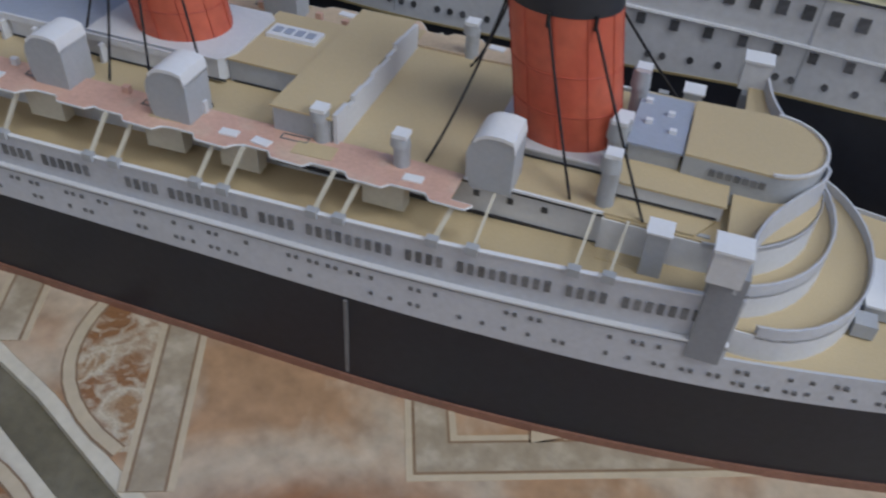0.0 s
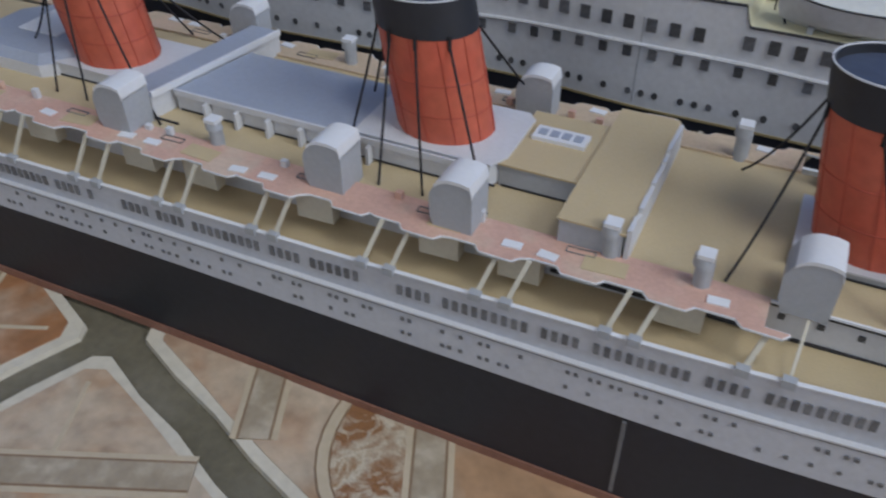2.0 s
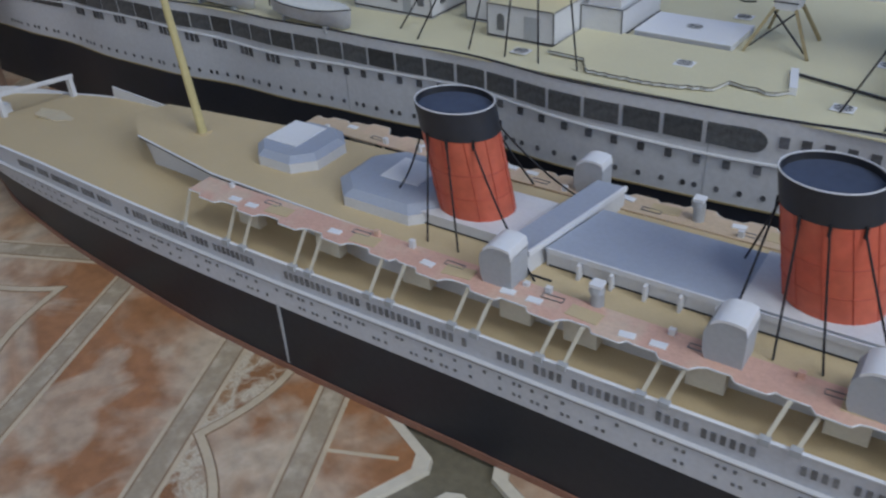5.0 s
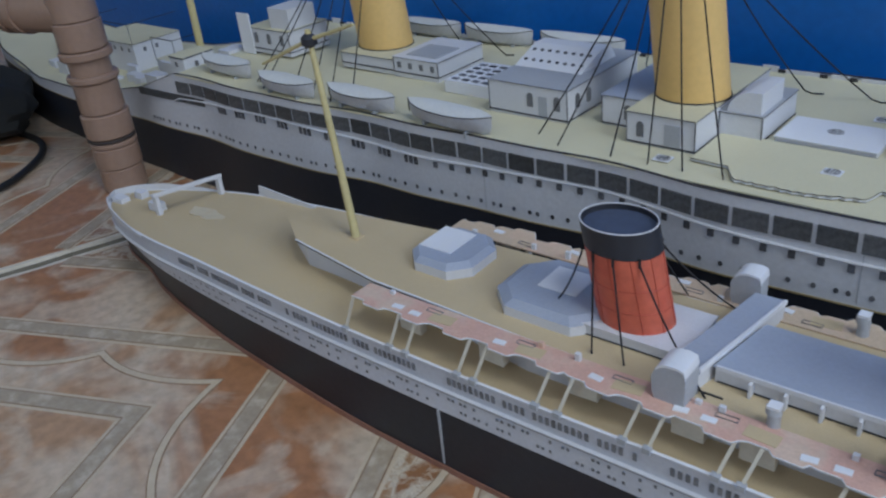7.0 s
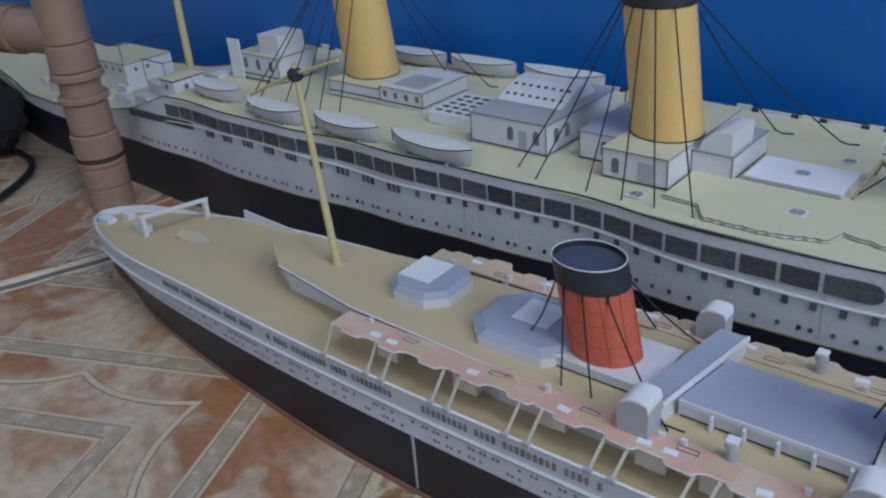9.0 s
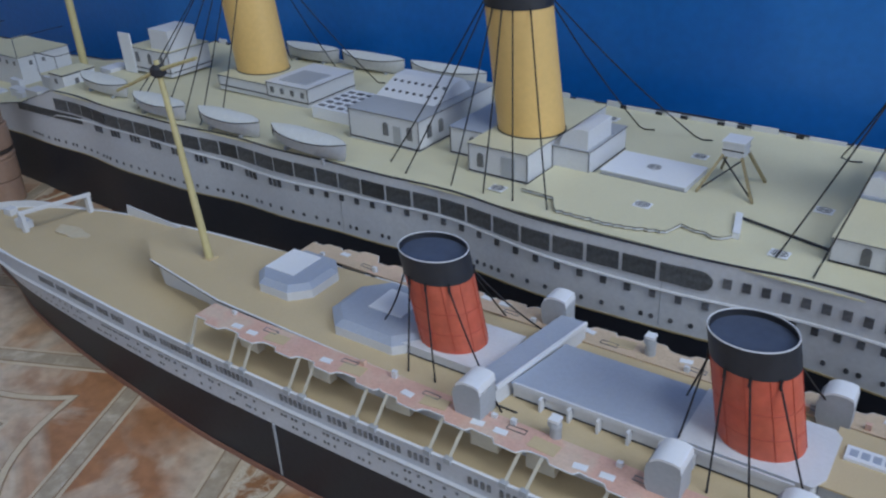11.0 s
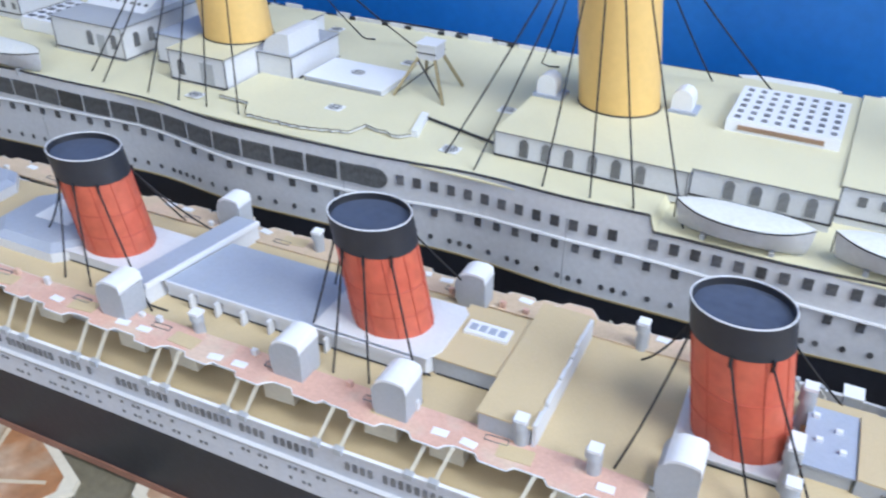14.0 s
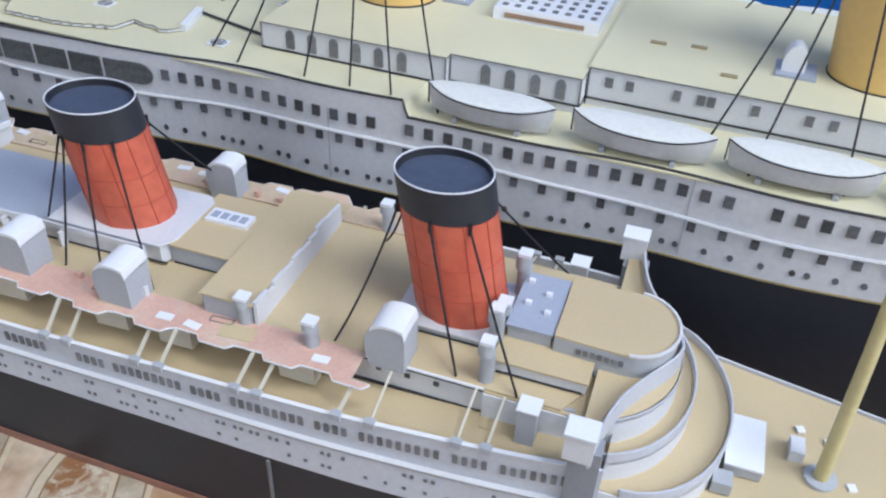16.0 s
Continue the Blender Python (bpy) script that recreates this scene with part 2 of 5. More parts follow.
def add_turned(bm, rings, sides=40, caps=True):
    """Rings of (cx, cy, z, rx, ry), joined upwards."""
    made = []
    for cx, cy, z, rx, ry in rings:
        made.append([bm.verts.new((cx + rx * math.cos(2 * math.pi * k / sides), cy + ry * math.sin(2 * math.pi * k / sides), z)) for k in range(sides)])
    for a, b in zip(made, made[1:]):
        for k in range(sides):
            bm.faces.new((a[k], a[(k + 1) % sides], b[(k + 1) % sides], b[k]))
    if caps:
        bm.faces.new(made[0][::-1])
        bm.faces.new(made[-1])


def finish(bm, name, material, smooth=False):
    bmesh.ops.recalc_face_normals(bm, faces=bm.faces[:])
    me = bpy.data.meshes.new(name)
    bm.to_mesh(me)
    bm.free()
    me.materials.append(material)
    if smooth:
        for p in me.polygons:
            p.use_smooth = True
        me.set_sharp_from_angle(angle=radians(38))
    return me


def part(name, bm, material, parent, label="", smooth=False, kind=""):
    ob = new(name, finish(bm, name, material, smooth))
    ob.parent = parent
    return tagged(ob, label, kind=kind)


def piece(name, mesh, parent, m, label=""):
    ob = new(name, mesh)
    ob.parent = parent
    ob.matrix_basis = m
    return tagged(ob, label)


def box_part(name, b, material, parent, label=""):
    bm = bmesh.new()
    add_box(bm, *b)
    return part(name, bm, material, parent, label)


def prism_part(name, pts, z0, z1, material, parent, label="", axis="z", top=None, smooth=False):
    bm = bmesh.new()
    add_prism(bm, pts, z0, z1, axis, top)
    return part(name, bm, material, parent, label, smooth)


def tube_part(name, pts, r, material, parent, label="", sides=6, r_end=None):
    bm = bmesh.new()
    add_tube(bm, pts, r, sides, r_end)
    return part(name, bm, material, parent, label, True)


def smoothed(table, x):
    """A smooth curve through a table of (x, value)."""
    xs, vs = [p[0] for p in table], [p[1] for p in table]
    s = np.gradient(np.array(vs, float), np.array(xs, float))
    x = min(max(x, xs[0]), xs[-1])
    i = min(max(int(np.searchsorted(xs, x)) - 1, 0), len(xs) - 2)
    h = xs[i + 1] - xs[i]
    t = (x - xs[i]) / h
    return float((2 * t**3 - 3 * t * t + 1) * vs[i] + (t**3 - 2 * t * t + t) * h * s[i] + (3 * t * t - 2 * t**3) * vs[i + 1] + (t**3 - t * t) * h * s[i + 1])


def hull_band(x0, x1, half0, half1, low, high, steps, thick=0.0009, wave=None):
    """Both sides of a hull between two heights, as a closed skin with thickness. half0, half1: half beam at the low and high edge."""
    bm = bmesh.new()
    xs = [x0 + (x1 - x0) * i / steps for i in range(steps + 1)]
    loop = [(x, -1) for x in xs] + [(x, 1) for x in reversed(xs)]
    rows = []
    for x, s in loop:
        w = wave(x) if wave else 0.0
        a, b = max(half0(x), 0.0006), max(half1(x), 0.0006)
        ai, bi = max(a - thick, 0.0001), max(b - thick, 0.0001)
        rows.append([bm.verts.new((x, s * (a + w), low(x))), bm.verts.new((x, s * (b + w), high(x))), bm.verts.new((x, s * (bi + w), high(x))), bm.verts.new((x, s * (ai + w), low(x)))])
    n = len(rows)
    for i in range(n):
        a, b = rows[i], rows[(i + 1) % n]
        for k in range(4):
            bm.faces.new((a[k], b[k], b[(k + 1) % 4], a[(k + 1) % 4]))
    return bm


def deck_plate(x0, x1, half, height, steps, thick=0.0008):
    """A deck from side to side that follows the sheer."""
    bm = bmesh.new()
    rows = []
    for i in range(steps + 1):
        x = x0 + (x1 - x0) * i / steps
        h, z = max(half(x), 0.0004), height(x)
        rows.append([bm.verts.new(p) for p in ((x, -h, z), (x, h, z), (x, h, z - thick), (x, -h, z - thick))])
    for a, b in zip(rows, rows[1:]):
        for k in range(4):
            bm.faces.new((a[k], b[k], b[(k + 1) % 4], a[(k + 1) % 4]))
    bm.faces.new(rows[0])
    bm.faces.new(rows[-1][::-1])
    return bm


def arc(cx, cy, rx, ry, a0, a1, n):
    return [(cx + rx * math.cos(radians(a0 + (a1 - a0) * i / n)), cy + ry * math.sin(radians(a0 + (a1 - a0) * i / n))) for i in range(n + 1)]


def sagging(a, b, sag, n=8):
    a, b = Vector(a), Vector(b)
    return [a.lerp(b, i / n) + Vector((0, 0, -4 * sag * (i / n) * (1 - i / n))) for i in range(n + 1)]


def block_mesh(name, sx, sy, sz, material):
    bm = bmesh.new()
    add_box(bm, -sx / 2, sx / 2, -sy / 2, sy / 2, -sz / 2, sz / 2)
    return finish(bm, name, material)


# ---- the room ----
grout = bmesh.new()
add_box(grout, -2.0, 1.9, -1.7, 0.5, -0.06, -0.0025)
floor = tagged(new("floor", finish(grout, "floor", M_GROUT)), "dark grey cement grout floor under patterned tiles", "floor", kind="structure")

bm = bmesh.new()
add_box(bm, -2.05, 1.95, 0.292, 0.36, -0.06, 2.5)
tagged(new("wall_north", finish(bm, "wall_north", M_BLUEWALL)), "bright blue painted wall behind the model ships", "wall", kind="structure")
bm = bmesh.new()
add_box(bm, -2.07, -2.0, -1.75, 0.292, -0.06, 2.5)
tagged(new("wall_west", finish(bm, "wall_west", M_WALL)), "plain cream painted room wall", "wall", kind="structure")
# walls with a window opening each; the south one is added for fill light
bm = bmesh.new()
add_box(bm, 1.9, 1.97, -1.75, -0.8, -0.06, 2.5)
add_box(bm, 1.9, 1.97, 0.3, 0.36, -0.06, 2.5)
add_box(bm, 1.9, 1.97, -0.8, 0.3, -0.06, 0.8)
add_box(bm, 1.9, 1.97, -0.8, 0.3, 2.1, 2.5)
tagged(new("wall_east", finish(bm, "wall_east", M_WALL)), "plain cream wall with a window opening", "wall", kind="structure")
bm = bmesh.new()
add_box(bm, -2.05, -0.85, -1.77, -1.7, -0.06, 2.5)
add_box(bm, 0.65, 1.9, -1.77, -1.7, -0.06, 2.5)
add_box(bm, -0.85, 0.65, -1.77, -1.7, -0.06, 0.85)
add_box(bm, -0.85, 0.65, -1.77, -1.7, 2.05, 2.5)
tagged(new("wall_south", finish(bm, "wall_south", M_WALL)), "plain cream wall with a wide opening added for fill light", "wall", kind="structure")
bm = bmesh.new()
add_box(bm, -2.07, 1.97, -1.77, 0.36, 2.5, 2.56)
tagged(new("ceiling", finish(bm, "ceiling", M_CEILING)), "plain white painted ceiling of the room", "ceiling", kind="structure")

# body for the added top light, out of view
lamp_bm = bmesh.new()
add_box(lamp_bm, 0.66, 1.24, -0.79, -0.21, 2.44, 2.5)
tagged(new("added_ceiling_lamp", finish(lamp_bm, "added_ceiling_lamp", M_GLASS)), "unseen square white lamp body, added for the top light", "lamp", kind="structure")

# ---- the small liner with three orange-red funnels ----
ship = new("model_ship")
ship.matrix_basis = pose(0, 0.0034, 0, 0, 0, 2.15)
tagged(ship, "paper model liner with three orange-red funnels on tiles", "model ship")

Q_WL = [(-0.5792, 0.0), (-0.572, 0.003), (-0.5504, 0.0085), (-0.5324, 0.0125), (-0.5079, 0.0212), (-0.436, 0.0365), (-0.35, 0.0468), (-0.29, 0.0518), (-0.237, 0.0532), (-0.129, 0.053), (0.0, 0.0538), (0.09, 0.0525), (0.159, 0.0448), (0.217, 0.033), (0.26, 0.021), (0.3, 0.008), (0.322, 0.0)]
Q_TOP = [(-0.5763, 0.0), (-0.5698, 0.009), (-0.5554, 0.018), (-0.5288, 0.027), (-0.49, 0.0355), (-0.41, 0.0435), (-0.32, 0.0492), (-0.237, 0.0518), (-0.129, 0.0522), (0.0, 0.0525), (0.09, 0.0515), (0.159, 0.0455), (0.217, 0.034), (0.26, 0.0235), (0.3, 0.011), (0.33, 0.0)]
Q_RAIL = [(-0.622, 0.041), (-0.54, 0.0475), (-0.45, 0.0545), (-0.3, 0.058), (-0.13, 0.061), (0.0, 0.0635), (0.09, 0.066), (0.157, 0.068)]
Q_BLACK = [(-0.622, 0.0255), (-0.4, 0.0315), (-0.23, 0.036), (0.05, 0.037), (0.2, 0.0355), (0.33, 0.04)]


def q_wl(x):
    return max(smoothed(Q_WL, x), 0.0)


def q_top(x):
    return max(smoothed(Q_TOP, x), 0.0)


def q_half(x, z):
    return q_wl(x) + (q_top(x) - q_wl(x)) * min(max(z / 0.05, 0), 1)


def q_black(x):
    return smoothed(Q_BLACK, x)


def q_rail(x):
    return smoothed(Q_RAIL, x)


hull = part("hull", hull_band(-0.5785, 0.33, q_wl, lambda x: q_half(x, q_black(x)), lambda x: 0.0028, q_black, 90), M_BLACK, ship, "matt black lower hull of printed card", True)
part("boot_stripe", hull_band(-0.579, 0.324, lambda x: q_wl(x) + 0.0012, lambda x: q_wl(x) + 0.0009, lambda x: 0.0002, lambda x: 0.0032, 90, 0.002), M_BROWNRED, hull, "red-brown stripe along the waterline", True)
for x, s in ((-0.234, -1), (0.052, -1)):
    y = -q_half(x, 0.02) - 0.0002
    box_part("hull_seam", (x - 0.0006, x + 0.0006, y - 0.0004, y + 0.0004, 0.004, 0.036), M_GREY if x < 0 else M_INKSOFT, hull, "glue seam between hull sheets")


def q_ledge(x):
    return q_black(x) + (q_rail(x) - q_black(x)) * 0.52


upper = part("upper_hull", hull_band(-0.5762, 0.158, lambda x: q_half(x, q_black(x)) + 0.0002, q_top, q_black, q_ledge, 84), M_HULLWHITE, ship, "grey-white upper hull printed with portholes", True)
bulwark = part("bulwark", hull_band(-0.5762, 0.158, lambda x: q_top(x) - 0.0012, lambda x: q_top(x) - 0.001, q_ledge, q_rail, 84), M_HULLWHITE, ship, "grey-white bulwark with promenade windows", True)
part("ledge", hull_band(-0.545, 0.158, lambda x: q_top(x) + 0.0007, lambda x: q_top(x) + 0.0007, lambda x: q_ledge(x) - 0.0003, lambda x: q_ledge(x) + 0.0004, 84, 0.0018), M_WHITE, upper, "thin white ledge of folded card", True)
# cast shadow of the ledge, drawn as a thin dark band
part("ledge_line", hull_band(-0.545, 0.158, lambda x: q_top(x) + 0.0004, lambda x: q_top(x) + 0.0004, lambda x: q_ledge(x) - 0.0011, lambda x: q_ledge(x) - 0.0004, 84, 0.0014), M_INKSOFT, upper, "dark band painted as shadow under the ledge", True)
part("rail_cap", hull_band(-0.567, 0.157, lambda x: q_top(x) - 0.0006, lambda x: q_top(x) - 0.0006, q_rail, lambda x: q_rail(x) + 0.0004, 84, 0.0014), M_BRIGHT, bulwark, "white cut edge of the bulwark", True)
part("bow_side", hull_band(0.158, 0.33, lambda x: q_half(x, q_black(x)) + 0.0002, q_top, q_black, lambda x: 0.0475 + 0.03 * max(x - 0.2, 0), 26), M_HULLWHITE, ship, "grey-white bow side of printed card", True)

win = block_mesh("window", 0.0017, 0.0006, 0.0036, M_INKSOFT)
x = -0.45
k = 0
while x < 0.15:
    k += 1
    step = 0.003
    if k % 13 in (0, 9):
        step = 0.0058
    if k % 31 > 3 or x > -0.02:
        z = q_ledge(x) + 0.52 * (q_rail(x) - q_ledge(x))
        piece("window", win, bulwark, pose(x, -q_top(x) + 0.0009, z, 0, 0, math.degrees(math.atan2(-(q_top(x + 0.01) - q_top(x)), 0.01))))
    x += step
ports = bmesh.new()
rng = random.Random(4)
x = -0.5
while x < 0.3:
    for row, fz in ((0, 0.32), (1, 0.72)):
        if rng.random() < 0.82:
            top = q_ledge(x) if x < 0.157 else 0.047
            z = q_black(x) + fz * (top - q_black(x))
            y = -q_half(x, z) - 0.0001
            for dx in (0.0, 0.0024) if rng.random() < 0.6 else (0.0,):
                add_box(ports, x + dx - 0.0006, x + dx + 0.0006, y - 0.0004, y + 0.0004, z - 0.0006, z + 0.0006)
    x += 0.0056 + rng.random() * 0.002
part("porthole_print", ports, M_INKSOFT, upper, "rows of small printed portholes", kind="stuff")


def q_deck(x):
    return q_rail(x) - 0.0035 + 0.0035 * min(max((-0.25 - x) / 0.08, 0.0), 1.0)


part("promenade_deck", deck_plate(-0.571, 0.157, lambda x: q_top(x) - 0.0016, q_deck, 60), M_TAN, ship, "tan planked promenade deck")
part("fore_deck", deck_plate(0.157, 0.327, lambda x: q_top(x) - 0.001, lambda x: 0.0462 + 0.03 * max(x - 0.2, 0), 30), M_TAN, ship, "tan planked foredeck")

# boat deck house: walls, and the boat deck on top
BD = 0.0745
house_pts = [(-0.354, -0.0135), (-0.29, -0.016), (-0.25, -0.021), (-0.2, -0.0295), (0.0, -0.0305), (0.118, -0.031), (0.118, -0.004), (0.15, -0.004), (0.15, 0.004), (0.118, 0.004), (0.118, 0.031), (0.0, 0.0305), (-0.2, 0.0295), (-0.29, 0.0265), (-0.37, 0.016), (-0.378, 0.0)]
house = prism_part("deck_house", house_pts, 0.052, BD - 0.0006, M_WHITE, ship, "long white deckhouse under the boat deck")
deck_pts = [(-0.356, -0.0175), (-0.29, -0.028), (-0.2, -0.031), (0.0, -0.032), (0.118, -0.0325), (0.118, 0.0325), (0.0, 0.032), (-0.2, 0.031), (-0.29, 0.028), (-0.374, 0.0175), (-0.382, 0.0)]
boat_deck = prism_part("boat_deck", deck_pts, BD - 0.0006, BD + 0.0002, M_TAN, ship, "tan planked boat deck of printed card")
bm = bmesh.new()
for a, b in zip(deck_pts[:4], deck_pts[1:5]):
    add_tube(bm, [(a[0], a[1] - 0.0003, BD + 0.0004), (b[0], b[1] - 0.0003, BD + 0.0004)], 0.0005, 4)
part("deck_edge", bm, M_BRIGHT, boat_deck, "white cut card edge")
bm = bmesh.new()
for a, b in zip(deck_pts[:4], deck_pts[1:5]):
    add_tube(bm, [(a[0], a[1] - 0.0001, BD - 0.0007), (b[0], b[1] - 0.0001, BD - 0.0007)], 0.00035, 4)
part("ink_line", bm, M_INKLINE, boat_deck, "dark printed line under the deck edge")
small_win = block_mesh("house_window", 0.0018, 0.0005, 0.0018, M_INK)
for i in range(33):
    x = -0.335 + i * 0.0255 if i < 15 else 0.0435 + (i - 15) * 0.0098
    if x > 0.112:
        break
    y = float(np.interp(x, [p[0] for p in house_pts[:6]], [p[1] for p in house_pts[:6]])) - 0.0001
    for dx in (0.0, 0.0042) if i < 15 else (0.0,):
        piece("house_window", small_win, house, pose(x + dx, y, 0.0695))

box_part("foot_line", (0.02, 0.118, -0.0316, -0.0309, 0.0625, 0.0634), M_INKLINE, house, "dark printed line at the foot")

# pink boat platforms on stanchions, on both sides
for s in (-1, 1):
    prng = random.Random(7 + s)
    outer, inner = [], []
    x = -0.288
    while x < 0.078:
        o = 0.0432 + (0.0022 if s < 0 else 0.0045) * (prng.random() - 0.4)
        outer += [(x, s * o), (x + 0.0075, s * o), (x + 0.0095, s * (o + 0.0024)), (x + 0.019, s * (o + 0.0026)), (x + 0.0208, s * (o + 0.0004))]
        inner.append((x, s * 0.0315))
        x += 0.0235
    outer.append((0.079, s * 0.044))
    inner.append((0.079, s * 0.0322))
    pts = outer + inner[::-1]
    platform = prism_part("boat_platform", pts, BD + 0.0003, BD + 0.0011, M_PINK if s < 0 else M_FARPLATFORM, ship, "pink printed boat platform with a pale edge")
    bm = bmesh.new()
    for a, b in zip(outer, outer[1:]):
        add_tube(bm, [(a[0], a[1], BD + 0.0007), (b[0], b[1], BD + 0.0007)], 0.0004, 4)
    part("platform_edge", bm, M_BRIGHT, platform, "pale cut edge of the platform")
    chock = block_mesh("boat_chock", 0.0056, 0.003, 0.0005, M_BRIGHT)
    for i in range(8):
        for dx in (0.0, 0.0105):
            if prng.random() < 0.72:
                piece("boat_chock", chock, platform, pose(-0.262 + i * 0.0455 + dx, s * (0.0395 + 0.002 * prng.random()), BD + 0.0013, 0, 0, prng.uniform(-9, 9)))
    bm = bmesh.new()
    for ax, ay, bx, by in ((-0.004, -0.0012, 0.004, -0.0012), (0.004, -0.0012, 0.004, 0.0012), (0.004, 0.0012, -0.004, 0.0012), (-0.004, 0.0012, -0.004, -0.0012)):
        add_tube(bm, [(ax, ay, 0), (bx, by, 0)], 0.0002, 4)
    slot = finish(bm, "printed_slot", M_INKSOFT)
    patch = block_mesh("pale_patch", 0.012, 0.0062, 0.0003, M_TAN)
    for i in range(7):
        piece("printed_slot", slot, platform, pose(-0.243 + i * 0.0455 + prng.uniform(-0.004, 0.004), s * (0.0352 + 0.001 * prng.random()), BD + 0.0013, 0, 0, prng.uniform(-4, 4)))
        if prng.random() < 0.7:
            piece("pale_patch", patch, platform, pose(-0.236 + i * 0.0455 + prng.uniform(-0.003, 0.003), s * 0.0385, BD + 0.0012, 0, 0, prng.uniform(-6, 6)))
    for i in range(14):
        if prng.random() < 0.6:
            hx = prng.uniform(-0.28, 0.07)
            hh = prng.uniform(0.0015, 0.004)
            box_part("deck_tab", (hx, hx + 0.0022, s * 0.0335 - 0.0009, s * 0.0335 + 0.0009, BD + 0.0011, BD + 0.0011 + hh), M_WHITE if prng.random() < 0.6 else M_PINK, platform, "small folded card tab")
    locker = block_mesh("deck_locker", 0.0125, 0.0045, 0.0105, M_STANCHION)
    for x in (-0.256, -0.2105, -0.166, -0.1225, -0.097, -0.0535, -0.0115, 0.0135, 0.0585):
        piece("deck_locker", locker, platform, pose(x, s * 0.0385, BD - 0.0052, 0, 0, prng.uniform(-3, 3)), "cream card locker hung under the platform")

stanchion_x = (-0.291, -0.262, -0.252, -0.222, -0.213, -0.182, -0.1715, -0.143, -0.133, -0.107, -0.098, -0.07, -0.062, -0.031, -0.022, 0.005, 0.014, 0.042, 0.05, 0.077, 0.088, 0.115, 0.124)
for s in (-1, 1):
    for x in stanchion_x:
        bm = bmesh.new()
        zr = q_rail(x)
        top_z, top_y = (BD + 0.0003, 0.0445) if x < 0.08 else (BD + 0.0003, 0.034)
        lean = 0.0035 if x < 0.08 else 0.001
        wd = 0.0007 if x < 0.08 else 0.0004
        y0 = q_top(x) - 0.0009
        pts = [(x - wd, zr), (x + wd, zr), (x + lean + wd, top_z), (x + lean - wd, top_z)]
        a = [bm.verts.new((p[0], s * (y0 if i < 2 else top_y), p[1])) for i, p in enumerate(pts)]
        b = [bm.verts.new((p[0], s * ((y0 if i < 2 else top_y) - 0.0008), p[1])) for i, p in enumerate(pts)]
        bm.faces.new(a)
        bm.faces.new(b[::-1])
        for i in range(4):
            bm.faces.new((a[i], a[(i + 1) % 4], b[(i + 1) % 4], b[i]))
        st = part("stanchion", bm, M_STANCHION, ship, "slim white card stanchion")
        box_part("foot", (x - 0.0017, x + 0.0017, s * y0 - 0.0012, s * y0 + 0.0012, zr - 0.001, zr + 0.0016), M_GREY, st)


def cowl(x, y, w, h, depth, z0=BD, flip=1):
    """A large ventilator: a drum-like rounded side and a flat back in painted shade, and a curved top painted as lit.
    """
    prof = [(w, 0.0), (w, 0.8 * h), (0.95 * w, 0.96 * h), (0.75 * w, h)] + arc(0.52 * w, 0.56 * h, 0.52 * w, 0.44 * h, 93, 192, 9) + [(0.03 * w, 0.22 * h), (0.14 * w, 0.0)]
    prof = [(x - flip * w / 2 + flip * p[0], z0 + p[1]) for p in prof]
    v = prism_part("ventilator", prof, y - depth / 2, y + depth / 2, M_GREY, ship, "card ventilator, shade painted grey and lit top painted white", "y", smooth=True)
    strip = prof[1:9]
    bm = bmesh.new()
    rows = []
    for p in strip:
        rows.append([bm.verts.new((p[0], yy, p[1] + dz)) for yy, dz in ((y - depth / 2 - 0.0003, 0.0005), (y + depth / 2 + 0.0003, 0.0005), (y + depth / 2 + 0.0003, -0.0006), (y - depth / 2 - 0.0003, -0.0006))])
    for a, b in zip(rows, rows[1:]):
        for k in range(4):
            bm.faces.new((a[k], b[k], b[(k + 1) % 4], a[(k + 1) % 4]))
    bm.faces.new(rows[0])
    bm.faces.new(rows[-1][::-1])
    # brighter paper paints the light on the curved top
    part("cowl_top", bm, M_BRIGHT, v, "curved card strip, painted whiter as the lit top", True)
    return v


for x, y in ((0.0865, -0.0285), (-0.0075, -0.0345), (-0.05, -0.0325), (-0.1315, -0.032)):
    cowl(x, y - 0.001, 0.0132, 0.0174, 0.0118)
for x, y in ((0.092, 0.03), (-0.0085, 0.0325), (-0.1315, 0.0395)):
    cowl(x, y, 0.013, 0.0167, 0.009)
for x, y, h in ((0.0615, -0.0345, 0.0105), (0.0365, -0.0325, 0.011), (-0.0955, -0.031, 0.009), (0.06, 0.033, 0.012), (-0.085, 0.0375, 0.01), (0.118, 0.012, 0.02), (0.1165, -0.0155, 0.018), (0.1175, -0.0285, 0.016), (0.117, -0.008, 0.015)):
    bm = bmesh.new()
    add_turned(bm, [(x, y, BD, 0.0024, 0.0022), (x, y, BD + h * 0.7, 0.0024, 0.0022), (x - 0.0004, y, BD + h * 0.72, 0.0029, 0.0027), (x - 0.0006, y, BD + h, 0.0026, 0.0024)], 12)
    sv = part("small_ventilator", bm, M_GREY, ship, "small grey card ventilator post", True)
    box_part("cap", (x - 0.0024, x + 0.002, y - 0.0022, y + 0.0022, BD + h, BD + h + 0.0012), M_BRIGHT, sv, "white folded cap")

